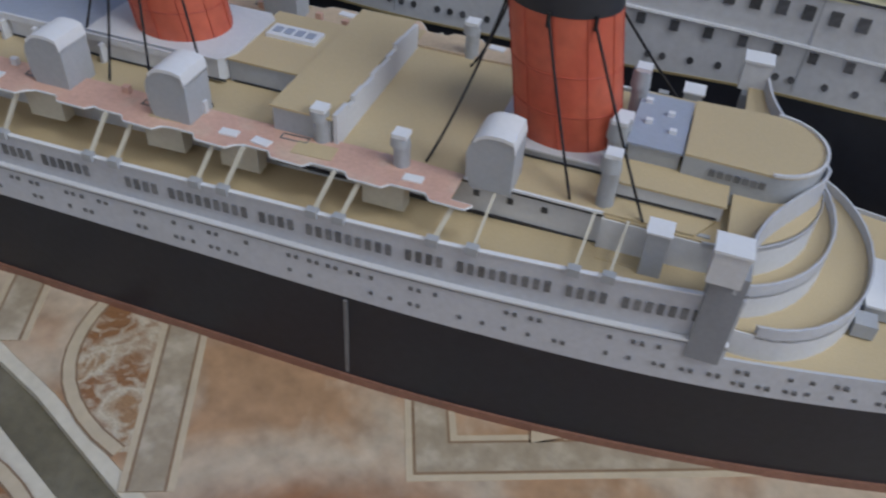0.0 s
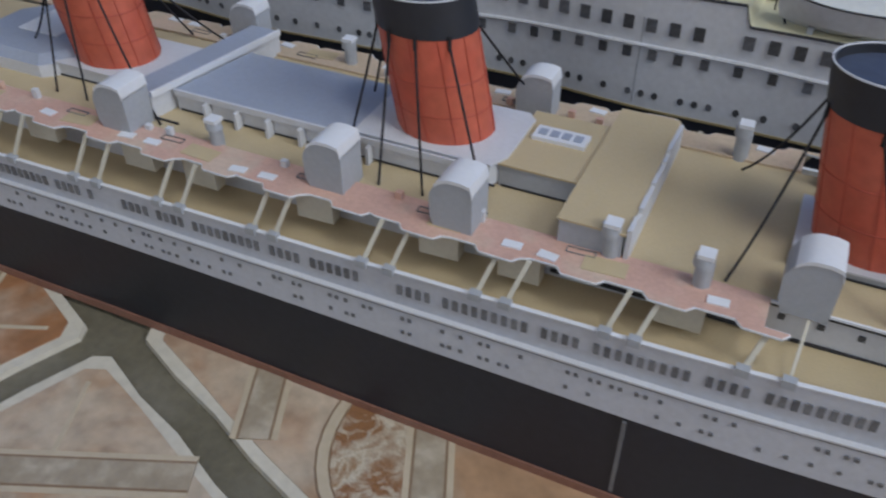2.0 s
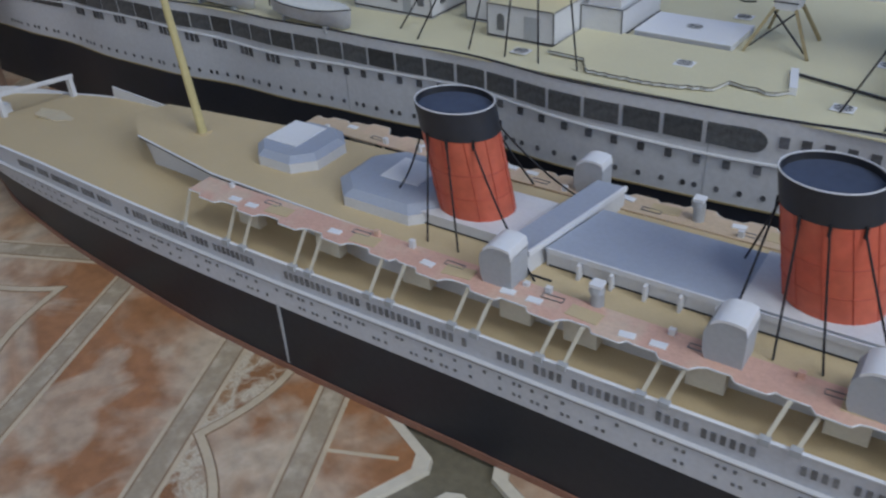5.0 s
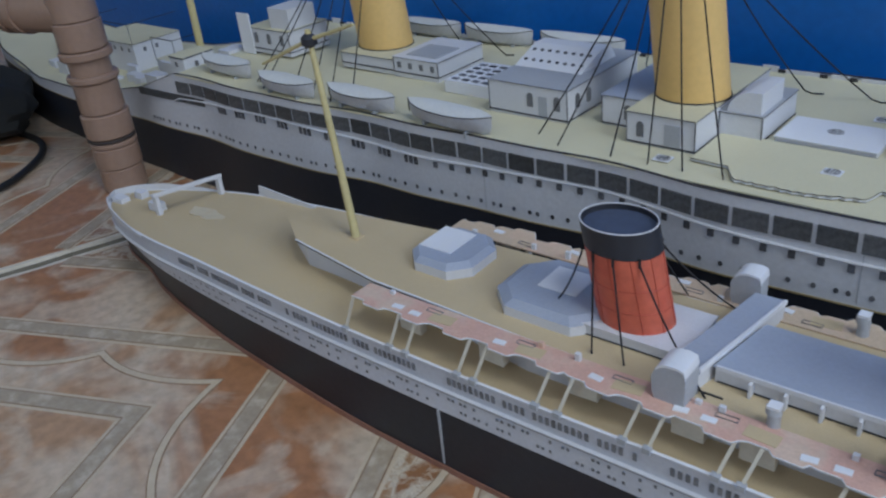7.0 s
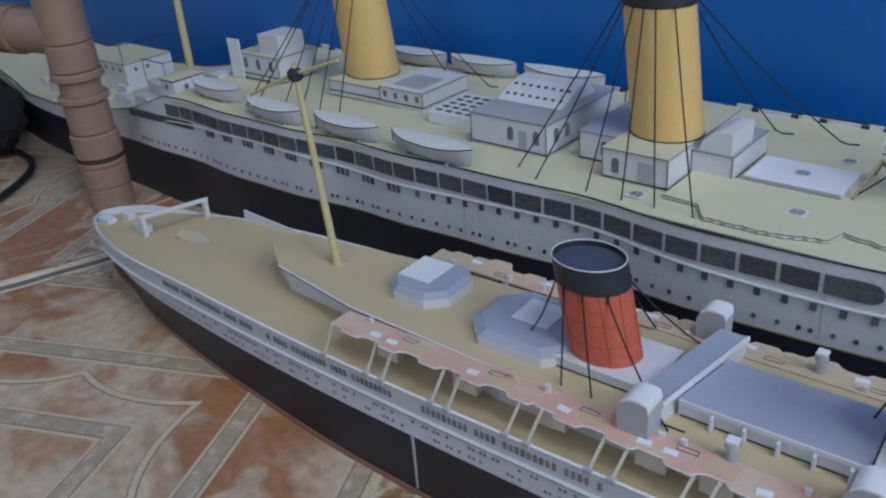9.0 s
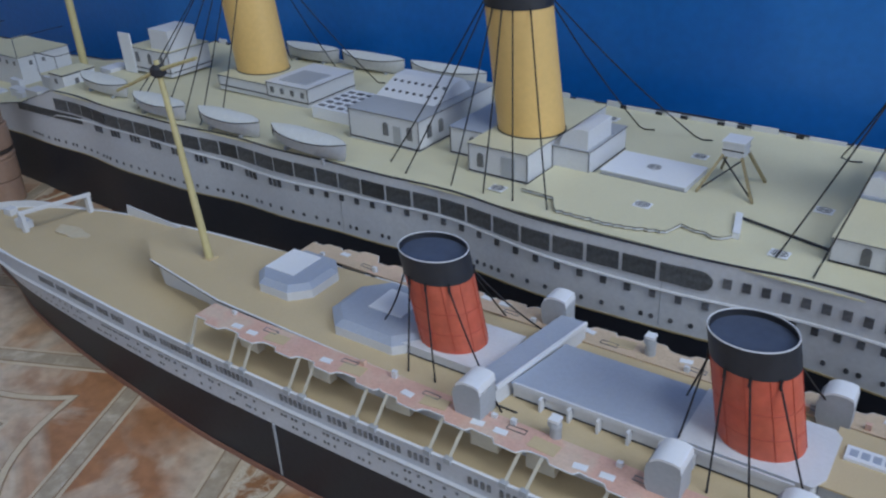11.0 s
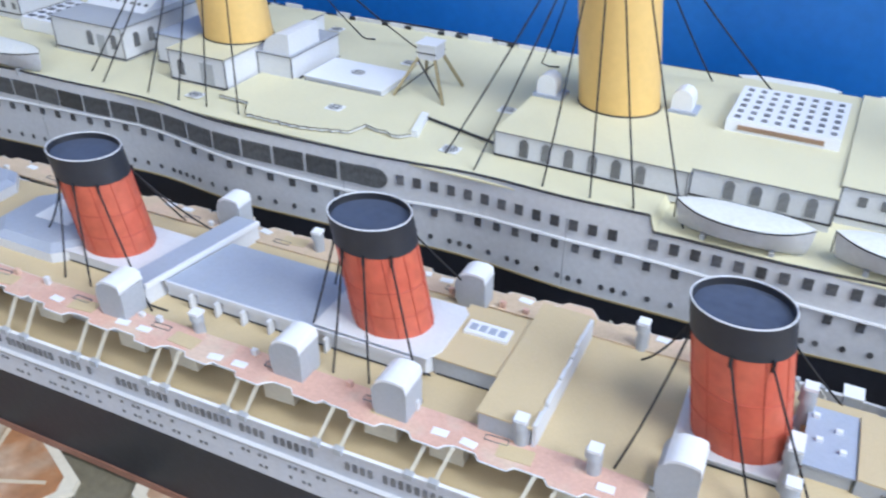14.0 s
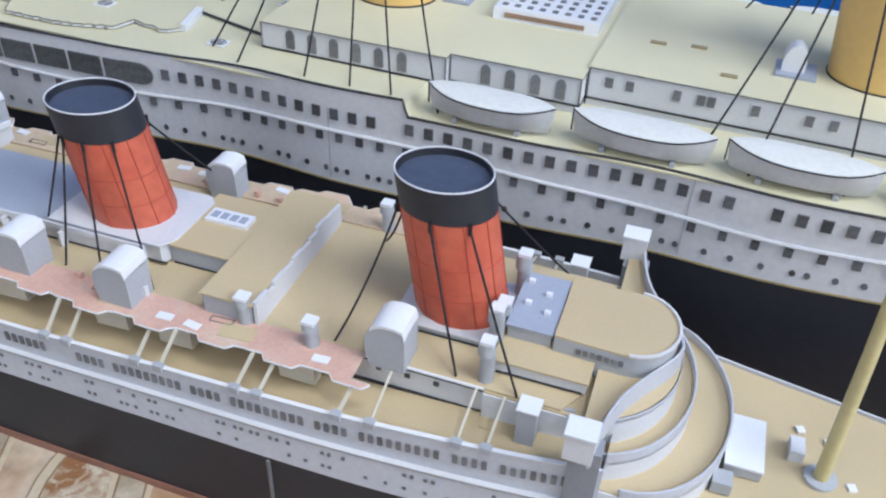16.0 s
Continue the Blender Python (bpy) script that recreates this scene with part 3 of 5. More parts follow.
# houses on the boat deck
def roofed(name, pts, z0, z1, wall, roof, label, over=0.0006, parent=ship):
    h = prism_part(name, pts, z0, z1, wall, parent, label)
    c = (sum(p[0] for p in pts) / len(pts), sum(p[1] for p in pts) / len(pts))
    big = [(p[0] + math.copysign(over, p[0] - c[0]), p[1] + math.copysign(over, p[1] - c[1])) for p in pts]
    prism_part("roof", big, z1, z1 + 0.0007, roof, h, "flat card roof")
    x0, x1, y0 = min(p[0] for p in pts), max(p[0] for p in pts), min(p[1] for p in pts)
    box_part("ink_line", (x0 + 0.001, x1 - 0.001, y0 - 0.0004, y0 + 0.0003, z0 + 0.0004, z0 + 0.0009), M_INKLINE, h, "dark printed line at the foot")
    return h


def rect(x0, x1, y0, y1):
    return [(x0, y0), (x1, y0), (x1, y1), (x0, y1)]


saloon = roofed("roof_house", [(-0.1222, -0.0175), (-0.012, -0.0175), (-0.012, 0.0165), (-0.1152, 0.0165)], BD, 0.0815, M_WHITE, M_BLUEGREY, "low house with a blue-grey roof")
rib = block_mesh("rib", 0.0011, 0.0034, 0.0062, M_WHITE)
for i in range(6):
    piece("rib", rib, saloon, pose(-0.108 + i * 0.0125, -0.0194, BD + 0.0034))
box_part("roof_curb", (-0.1215, -0.011, -0.019, -0.0181, 0.081, 0.0832), M_WHITE, saloon)
duct = roofed("crossing_duct", [(-0.1372, -0.0262), (-0.1255, -0.0262), (-0.1145, 0.034), (-0.1262, 0.034)], BD, 0.0832, M_WHITE, M_BLUEGREY, "blue-grey duct between two ventilators")
prism_part("duct_curb", [(-0.1257, -0.0262), (-0.1246, -0.0262), (-0.1136, 0.034), (-0.1147, 0.034)], 0.0826, 0.0848, M_BRIGHT, duct)

roofed("funnel_plinth", [(-0.052, -0.0165), (-0.006, -0.0165), (-0.003, -0.01), (-0.003, 0.013), (-0.006, 0.0165), (-0.052, 0.0165)], 0.0755, 0.0828, M_WHITE, M_WHITE, "low white plinth under the middle funnel")
roofed("funnel_plinth", rect(0.0815, 0.1175, -0.0155, 0.0155), BD, 0.0772, M_GREY, M_WHITE, "low white plinth under the fore funnel")
roofed("funnel_plinth", rect(-0.186, -0.1355, -0.0155, 0.0155), BD, 0.0795, M_WHITE, M_WHITE, "low white plinth under the aft funnel")

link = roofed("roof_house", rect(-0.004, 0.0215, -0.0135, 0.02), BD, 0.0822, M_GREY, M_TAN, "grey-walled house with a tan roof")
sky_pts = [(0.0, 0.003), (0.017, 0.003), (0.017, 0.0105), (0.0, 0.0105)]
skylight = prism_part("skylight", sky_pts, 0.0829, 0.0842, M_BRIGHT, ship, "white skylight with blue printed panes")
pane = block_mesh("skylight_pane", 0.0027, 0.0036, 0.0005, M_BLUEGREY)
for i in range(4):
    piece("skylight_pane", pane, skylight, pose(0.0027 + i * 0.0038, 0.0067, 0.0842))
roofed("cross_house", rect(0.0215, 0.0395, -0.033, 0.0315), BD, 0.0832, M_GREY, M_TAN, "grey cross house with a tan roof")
crng = random.Random(2)
ragged = [(0.031, BD), (-0.033, BD)]
y = -0.033
while y < 0.03:
    w = 0.004 + 0.004 * crng.random()
    zt = 0.083 + 0.0022 * crng.random()
    ragged += [(y, zt), (min(y + w, 0.031), zt - 0.0004)]
    y += w
prism_part("ragged_front", ragged, 0.0402, 0.0415, M_WHITE, ship, "uneven white cut paper front", "x")


def octagon(x0, x1, y0, y1, c):
    return [(x0 + c, y0), (x1 - c, y0), (x1, y0 + c), (x1, y1 - c), (x1 - c, y1), (x0 + c, y1), (x0, y1 - c), (x0, y0 + c)]


def inset(pts, k):
    cx, cy = sum(p[0] for p in pts) / len(pts), sum(p[1] for p in pts) / len(pts)
    return [(cx + (p[0] - cx) * k, cy + (p[1] - cy) * k) for p in pts]


for pts, hatch in ((octagon(-0.2285, -0.172, -0.0205, 0.0245, 0.0115), (-0.2105, -0.191, -0.003, 0.0155)), (octagon(-0.286, -0.2485, -0.0105, 0.0275, 0.009), (-0.2825, -0.263, 0.0005, 0.022))):
    o = prism_part("chamfered_house", pts, BD, 0.0795, M_WHITE, ship, "low eight-sided white house with blue-grey top")
    prism_part("sloped_top", pts, 0.0795, 0.0822, M_BLUEGREY, o, "blue-grey sloped card top", top=inset(pts, 0.84))
    prism_part("hatch_cover", rect(*hatch), 0.0822, 0.0827, M_BRIGHT, o, "white hatch cover")


def funnel(x, y, z0, z1, zb, rx, ry, rake, stays):
    """A raked oval funnel with a black top, a white rim and printed seams."""
    def ring(z, grow=0.0):
        t = (z - z0) / (z1 - z0)
        return (x - rake * t, y, z, rx * (1.0 - 0.02 * t) + grow, ry * (1.0 - 0.02 * t) + grow)
    bm = bmesh.new()
    add_turned(bm, [ring(z0 + (zb - z0) * i / 6) for i in range(7)], 48)
    f = part("funnel", bm, M_RED, ship, "orange-red paper funnel with a black top", True)
    bm = bmesh.new()
    add_turned(bm, [ring(zb, 0.0003), ring(z1, 0.0003), ring(z1, -0.0007), ring(z1 - 0.004, -0.0007)], 48)
    top = part("black_top", bm, M_NAVY, f, "navy-black funnel top", True)
    bm = bmesh.new()
    add_turned(bm, [ring(z1 - 0.0045, -0.0012), ring(z1 - 0.0022, -0.0006)], 48)
    part("inside", bm, M_INSIDE, top, "dull blue-grey inside of the funnel", True)
    bm = bmesh.new()
    n = 48
    pts = []
    for k in range(n + 1):
        a = 2 * math.pi * k / n
        r = ring(z1)
        pts.append((r[0] + r[3] * math.cos(a), y + r[4] * math.sin(a), z1 + 0.0002))
    add_tube(bm, pts, 0.0003, 5)
    part("rim", bm, M_WHITE, top, "thin white cut rim", True)
    for h in (0.28, 0.58):
        z = z0 + (zb - z0) * h
        bm = bmesh.new()
        add_turned(bm, [ring(z - 0.00022, 0.00012), ring(z, 0.00022), ring(z + 0.00022, 0.00012)], 48)
        part("seam", bm, M_SEAM, f, "darker printed seam", True)
    for k in range(11):
        a = radians(k * 360 / 11 + 8)
        bm = bmesh.new()
        add_tube(bm, [(r[0] + (r[3] + 0.00008) * math.cos(a), y + (r[4] + 0.00008) * math.sin(a), r[2]) for r in (ring(z0 + (zb - z0) * i / 4) for i in range(5))], 0.00022, 4)
        part("fold", bm, M_SEAM, f, "darker upright paper fold", True)
    # stays of black thread
    for a, dx, py, pz in stays:
        ca, sa = math.cos(radians(a)), math.sin(radians(a))
        r = ring(zb - 0.0015, 0.0004)
        p0 = (r[0] + r[3] * ca, y + r[4] * sa, zb - 0.0015)
        p1 = (x + dx, py, pz + 0.0004)
        tube_part("stay", sagging(p0, p1, 0.0035 if abs(dx) > 0.0328 else 0.0006), 0.00042, M_THREAD, f, "black thread stay", 5)
        bm = bmesh.new()
        add_tube(bm, [(r[0] + (r[3] + 0.0002) * ca, y + (r[4] + 0.0002) * sa, zb - 0.003), (r[0] + (r[3] + 0.0002) * ca, y + (r[4] + 0.0002) * sa, zb + 0.001)], 0.0006, 5)
        part("stay_knot", bm, M_THREAD, f)
    return f


funnel(0.1005, 0.0, 0.0775, 0.128, 0.117, 0.0158, 0.0135, 0.0085, ((-160, -0.0335, -0.03, BD), (-95, 0.008, -0.0307, BD), (-50, 0.028, -0.0325, BD), (160, -0.0385, 0.0263, BD), (45, 0.03, 0.032, BD)))
funnel(-0.0275, 0.0, 0.083, 0.1272, 0.1165, 0.0158, 0.0135, 0.0085, ((-165, -0.0252, -0.0164, 0.083), (-115, -0.0095, -0.0292, BD), (-82, 0.0052, -0.0288, BD), (-45, 0.0264, -0.0294, BD), (165, -0.0312, 0.0088, 0.083), (50, 0.0205, 0.0365, BD)))
funnel(-0.1635, 0.0, 0.08, 0.1238, 0.113, 0.0165, 0.0135, 0.0085, ((-170, -0.033, -0.008, 0.0824), (-115, -0.0065, -0.0263, BD), (-82, 0.0082, -0.0268, BD), (-45, 0.0425, -0.0289, BD), (70, 0.0086, 0.0324, BD), (45, 0.0414, 0.0275, BD)))

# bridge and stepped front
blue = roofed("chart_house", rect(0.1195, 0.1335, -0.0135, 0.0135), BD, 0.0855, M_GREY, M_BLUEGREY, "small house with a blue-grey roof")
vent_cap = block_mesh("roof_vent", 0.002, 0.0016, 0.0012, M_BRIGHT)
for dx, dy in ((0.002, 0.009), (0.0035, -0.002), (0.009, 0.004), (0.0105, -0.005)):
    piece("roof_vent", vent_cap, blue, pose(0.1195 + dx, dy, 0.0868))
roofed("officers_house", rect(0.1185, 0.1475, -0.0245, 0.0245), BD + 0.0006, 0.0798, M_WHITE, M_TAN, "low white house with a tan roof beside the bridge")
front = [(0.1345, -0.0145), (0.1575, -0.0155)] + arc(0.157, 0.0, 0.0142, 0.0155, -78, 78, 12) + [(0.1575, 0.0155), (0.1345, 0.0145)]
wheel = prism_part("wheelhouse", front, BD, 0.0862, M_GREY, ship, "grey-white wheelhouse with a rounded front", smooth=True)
prism_part("roof", [(p[0], p[1]) for p in front], 0.0862, 0.0869, M_TAN, wheel, "tan planked roof")
bm = bmesh.new()
for a, b in zip(front[1:-2], front[2:-1]):
    add_tube(bm, [(a[0], a[1], 0.0872), (b[0], b[1], 0.0872)], 0.0006, 4)
part("roof_edge", bm, M_WHITE, wheel)
bwin = block_mesh("wheelhouse_window", 0.0016, 0.0005, 0.002, M_INKSOFT)
for i in range(7):
    piece("wheelhouse_window", bwin, wheel, pose(0.1425 + i * 0.0022, -0.0151 - i * 0.00009, 0.0832, 0, 0, -2))

def tier(front_x, half, z0, z1, rail):
    pts = [(0.118, -half), (front_x - 0.03, -half)] + arc(front_x - 0.03, 0.0, 0.03, half, -80, 80, 16) + [(front_x - 0.03, half), (0.118, half)]
    t = prism_part("bridge_tier", pts, z0, z1, M_WHITE, ship, "curved white tier of the stepped front", smooth=True)
    prism_part("tier_deck", inset(pts, 0.985), z1, z1 + 0.0006, M_TAN, t, "tan planked tier deck")
    edge = [p for p in pts[1:-1]]
    bm = bmesh.new()
    rows = [[bm.verts.new((p[0], p[1], z)) for z in (z1 - 0.001, z1 + rail)] + [bm.verts.new((p[0] - 0.0006, p[1] * 0.985, z)) for z in (z1 + rail, z1 - 0.001)] for p in edge]
    for a, b in zip(rows, rows[1:]):
        for k in range(4):
            bm.faces.new((a[k], b[k], b[(k + 1) % 4], a[(k + 1) % 4]))
    # the greyer hull white paints in the shading of these rails
    part("tier_rail", bm, M_HULLWHITE, t, "curved card rail, shading put into its greyer white", True)
    return t


tier(0.194, 0.0415, 0.046, 0.0545, 0.0036)
tier(0.1805, 0.0385, 0.0549, 0.0632, 0.0036)
tier(0.1745, 0.0335, 0.0636, 0.0735, 0.0006)
for s in (-1, 1):
    edge = [(0.1538, 0.0505), (0.1548, 0.044), (0.1562, 0.036), (0.159, 0.027), (0.1635, 0.0185), (0.1685, 0.0105), (0.1722, 0.004), (0.1732, 0.0)]
    curve = [(smoothed([(p[1], p[0]) for p in edge[::-1]], 0.0505 * i / 18), 0.0505 * i / 18) for i in range(19)]
    wing_pts = [(0.1495, 0.0), (0.1495, s * 0.0505)] + [(p[0], s * p[1]) for p in curve[::-1]]
    w = prism_part("bridge_wing", wing_pts, 0.0772, 0.0784, M_TAN, ship, "narrow tan bridge wing")
    prism_part("wing_front", [(p[0] + 0.0003, s * p[1]) for p in curve] + [(p[0] - 0.0005, s * p[1]) for p in curve[::-1]], 0.0742, 0.0826, M_HULLWHITE, w, "curved white wing rail", smooth=True)
    cab = box_part("wing_cab", (0.1462, 0.1545, s * 0.0485 - 0.0035, s * 0.0485 + 0.0035, 0.0772, 0.0868), M_WHITE, ship, "small white wing cab")
    box_part("cab_roof", (0.1458, 0.1549, s * 0.0485 - 0.0039, s * 0.0485 + 0.0039, 0.0868, 0.0876), M_BRIGHT, cab, "bright white folded roof")
    # shade beneath the wing is put into this darker grey
    box_part("wing_support", (0.1478, 0.1568, s * 0.0445 - 0.0032, s * 0.0445 + 0.0032, 0.0465, 0.0772), M_SHADE, ship, "tall support under the bridge wing, shade painted as dark grey")
    # white cab whose shadowed sides are painted grey
    c2 = box_part("deck_cab", (0.1305, 0.1363, s * 0.037 - 0.003, s * 0.037 + 0.003, 0.0635, 0.0778), M_GREY, ship, "narrow deck cab, shadow on its sides painted grey")
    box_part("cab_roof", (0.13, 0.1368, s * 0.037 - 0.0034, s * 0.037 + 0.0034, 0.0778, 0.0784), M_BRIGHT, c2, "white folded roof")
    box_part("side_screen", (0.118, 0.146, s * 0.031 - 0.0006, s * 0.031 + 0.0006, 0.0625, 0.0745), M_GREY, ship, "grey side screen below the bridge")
    prism_part("side_roof", [(0.118, s * 0.006), (0.118, s * 0.0325), (0.142, s * 0.0325), (0.148, s * 0.022), (0.148, s * 0.006)], BD - 0.0004, BD + 0.0005, M_TAN, ship, "tan deck beside the bridge")

# foredeck fittings
hb = box_part("hatch", (0.1938, 0.2053, -0.0135, 0.0085, 0.0468, 0.0508), M_GREY, ship, "grey hatch coaming on the foredeck")
box_part("hatch_cover", (0.1935, 0.2056, -0.0138, 0.0088, 0.0508, 0.0516), M_BRIGHT, hb, "bright white hatch cover")
box_part("winch_house", (0.1905, 0.1965, -0.0225, -0.0165, 0.0468, 0.0515), M_GREY, ship, "small grey winch house")
box_part("winch_house", (0.2135, 0.218, -0.001, 0.0065, 0.0468, 0.0512), M_WHITE, ship, "small white winch house")
pad = block_mesh("deck_pad", 0.0026, 0.0028, 0.0008, M_BRIGHT)
for x, y in ((0.2215, -0.02), (0.2265, 0.0105), (0.2175, 0.0135), (0.233, -0.006), (0.2395, -0.012), (0.19, 0.012)):
    piece("deck_pad", pad, ship, pose(x, y, 0.0475, 0, 0, 25 * math.sin(x * 900)), "small white printed deck pad")
bm = bmesh.new()
add_turned(bm, [(0.2235, -0.0055, 0.0465, 0.0052, 0.0052), (0.2235, -0.0055, 0.0482, 0.0052, 0.0052), (0.2235, -0.0055, 0.0484, 0.0036, 0.0036)], 20)
mast = part("fore_mast", bm, M_GREY, ship, "pale yellow fore mast on a round grey foot", True)
tube_part("pole", [(0.2235, -0.0055, 0.048), (0.2215, -0.005, 0.1), (0.218, -0.0045, 0.17), (0.2155, -0.004, 0.215)], 0.0024, M_YELLOW, mast, "pale yellow card pole", 12, 0.0015)

mast = box_part("main_mast", (-0.331, -0.325, -0.002, 0.004, BD, BD + 0.001), M_TAN, ship, "yellow main mast with a black top")
tube_part("pole", [(-0.328, 0.0005, BD), (-0.332, 0.0, 0.13), (-0.3365, -0.0005, 0.186)], 0.0023, M_YELLOW, mast, "pale yellow card pole", 12, 0.0014)
tube_part("gaff", [(-0.3365, -0.0005, 0.181), (-0.305, -0.0005, 0.191)], 0.0011, M_YELLOW, mast, "pale yellow boom", 8, 0.0008)
tube_part("gaff", [(-0.3365, -0.0005, 0.181), (-0.375, -0.0005, 0.165)], 0.0011, M_YELLOW, mast, "pale yellow boom", 8, 0.0008)
bm = bmesh.new()
add_turned(bm, [(-0.3365, -0.0005, 0.1775, 0.0022, 0.0022), (-0.3365, -0.0005, 0.179, 0.004, 0.004), (-0.3365, -0.0005, 0.182, 0.0042, 0.004), (-0.3365, -0.0005, 0.184, 0.002, 0.002)], 12)
part("mast_top", bm, M_NAVY, mast, "black wrapped tape at the mast top", True)

# stern: bulwark pieces and the docking bridge
dock = prism_part("docking_bridge", [(-0.5085, -0.0105), (-0.5035, -0.0115), (-0.4875, 0.0325), (-0.4925, 0.0335)], 0.0638, 0.065, M_WHITE, ship, "white card docking bridge across the stern")
prism_part("bridge_screen", [(-0.5037, -0.0115), (-0.503, -0.0115), (-0.487, 0.0325), (-0.4877, 0.0325)], 0.065, 0.0668, M_WHITE, dock, "low white screen")
for x, y in ((-0.5055, -0.009), (-0.4903, 0.031)):
    box_part("leg", (x - 0.002, x + 0.002, y - 0.0014, y + 0.0014, 0.048, 0.0638), M_WHITE, dock)
part("stern_bulwark", hull_band(-0.5758, -0.49, lambda x: q_top(x) - 0.0006, lambda x: q_top(x) - 0.0002, lambda x: q_rail(x) - 0.002, lambda x: q_rail(x) + 0.0048 - 0.0048 * max(0, (x + 0.545) / 0.055), 24), M_WHITE, ship, "white card bulwark round the stern", True)
for x, y, w, d, h in ((-0.56, -0.005, 0.012, 0.007, 0.004), (-0.55, 0.006, 0.009, 0.006, 0.005), (-0.515, -0.004, 0.012, 0.006, 0.006)):
    z = q_deck(x)
    box_part("stern_fitting", (x - w / 2, x + w / 2, y - d / 2, y + d / 2, z - 0.001, z + h), M_WHITE, ship, "small white folded deck fitting")
prism_part("far_rail_strip", [(-0.458, q_deck(-0.458)), (-0.402, q_deck(-0.402)), (-0.404, q_rail(-0.404) + 0.002), (-0.43, q_rail(-0.43) + 0.0045), (-0.457, q_rail(-0.457) + 0.0075)], 0.0382, 0.0391, M_WHITE, ship, "white cut rail strip at the deck edge", "y")
glue = [(-0.47 + 0.021 * (0.8 + 0.15 * math.sin(3 * a + 1)) * math.cos(a), 0.003 + 0.007 * (0.8 + 0.12 * math.sin(5 * a)) * math.sin(a)) for a in (2 * math.pi * k / 28 for k in range(28))]
prism_part("glue_stain", glue, q_deck(-0.465) - 0.0004, q_deck(-0.465) + 0.0008, M_GLUE, ship, "pale dried glue stain on the deck")

# ---- the large liner with ochre funnels ----
liner = new("model_ship")
liner.matrix_basis = pose(0, 0.168, 0)
tagged(liner, "large white and black paper model liner with ochre funnels", "model ship")
L_HALF = [(-1.12, 0.0), (-1.1, 0.026), (-1.06, 0.048), (-1.0, 0.064), (-0.9, 0.075), (-0.8, 0.08), (-0.68, 0.084), (-0.55, 0.0865), (-0.3, 0.0865), (0.0, 0.086), (0.3, 0.085), (0.5, 0.068), (0.65, 0.038), (0.75, 0.0)]
L_BLACK = [(-1.12, 0.07), (-1.0, 0.053), (-0.92, 0.044), (-0.8, 0.044), (-0.7, 0.047), (-0.5, 0.0475), (-0.3, 0.0555), (-0.1, 0.0605), (0.1, 0.062), (0.25, 0.0675), (0.75, 0.09)]
L_BASE = [(-1.12, 0.08), (-1.0, 0.062), (-0.92, 0.052), (-0.82, 0.055), (-0.74, 0.067), (-0.69, 0.0765), (-0.63, 0.0975), (-0.5, 0.0985), (-0.28, 0.1025), (0.0, 0.1032), (0.3, 0.1035), (0.75, 0.113)]
L_DECK = [(-1.12, 0.08), (-1.0, 0.062), (-0.92, 0.052), (-0.82, 0.055), (-0.74, 0.067), (-0.69, 0.0765), (-0.63, 0.0975), (-0.5, 0.0985), (-0.28, 0.1025), (0.0, 0.1032), (0.046, 0.1032), (0.0475, 0.0993), (0.25, 0.102), (0.75, 0.113)]
L_EDGE = [(-1.12, 0.082), (-1.0, 0.064), (-0.92, 0.054), (-0.82, 0.057), (-0.74, 0.069), (-0.69, 0.0785), (-0.63, 0.0985), (-0.5, 0.099), (-0.28, 0.103), (-0.06, 0.1038), (-0.02, 0.1055), (0.046, 0.107), (0.0475, 0.0997), (0.25, 0.1024), (0.75, 0.1135)]


def l_half(x):
    return max(smoothed(L_HALF, x), 0.0)


def l_black(x):
    return smoothed(L_BLACK, x)


def l_deck(x):
    return float(np.interp(x, [p[0] for p in L_DECK], [p[1] for p in L_DECK]))


def l_base(x):
    return float(np.interp(x, [p[0] for p in L_BASE], [p[1] for p in L_BASE]))


def l_edge(x):
    return float(np.interp(x, [p[0] for p in L_EDGE], [p[1] for p in L_EDGE]))


def l_wave(x):
    return 0.0013 * math.sin(x * 34) + 0.0008 * math.sin(x * 67 + 1) + 0.0035 * math.exp(-(((x + 0.15) / 0.055) ** 2))


def l_shelf(x):
    return l_base(x) - 0.0185 + 0.0019 * math.sin(x * 23 + 0.8)


lower = part("hull", hull_band(-1.12, 0.75, l_half, l_half, lambda x: 0.0, l_black, 120, wave=l_wave), M_BLACK, liner, "black lower hull of printed card", True)
white = part("upper_hull", hull_band(-1.12, 0.75, lambda x: l_half(x) + 0.0003, lambda x: l_half(x) + 0.0003, l_black, l_edge, 1500, wave=l_wave), M_LINER, liner, "white upper hull printed with rows of windows", True)
part("hull_line", hull_band(-1.1, 0.73, lambda x: l_half(x) + 0.0006, lambda x: l_half(x) + 0.0006, lambda x: l_black(x) - 0.0004, lambda x: l_black(x) + 0.0005, 140, 0.0015, l_wave), M_GOLD, white, "thin yellow line above the black", True)
part("shelf", hull_band(-0.64, 0.72, lambda x: l_half(x) + 0.0016, lambda x: l_half(x) + 0.0013, l_shelf, lambda x: l_shelf(x) + 0.0007, 140, 0.0026, l_wave), M_LINER, white, "folded shelf along the hull", True)
part("deck_line", hull_band(-1.11, 0.74, lambda x: l_half(x) + 0.0007, lambda x: l_half(x) + 0.0007, lambda x: l_edge(x) - 0.0001, lambda x: l_edge(x) + 0.0003, 1500, 0.0016, l_wave), M_INKLINE, white, "black ink line along the deck edge", True)
part("boat_deck", deck_plate(-1.115, 0.745, lambda x: l_half(x) - 0.0002, lambda x: l_deck(x) + 0.0003, 1500), M_CREAM, liner, "pale yellow planked boat deck")


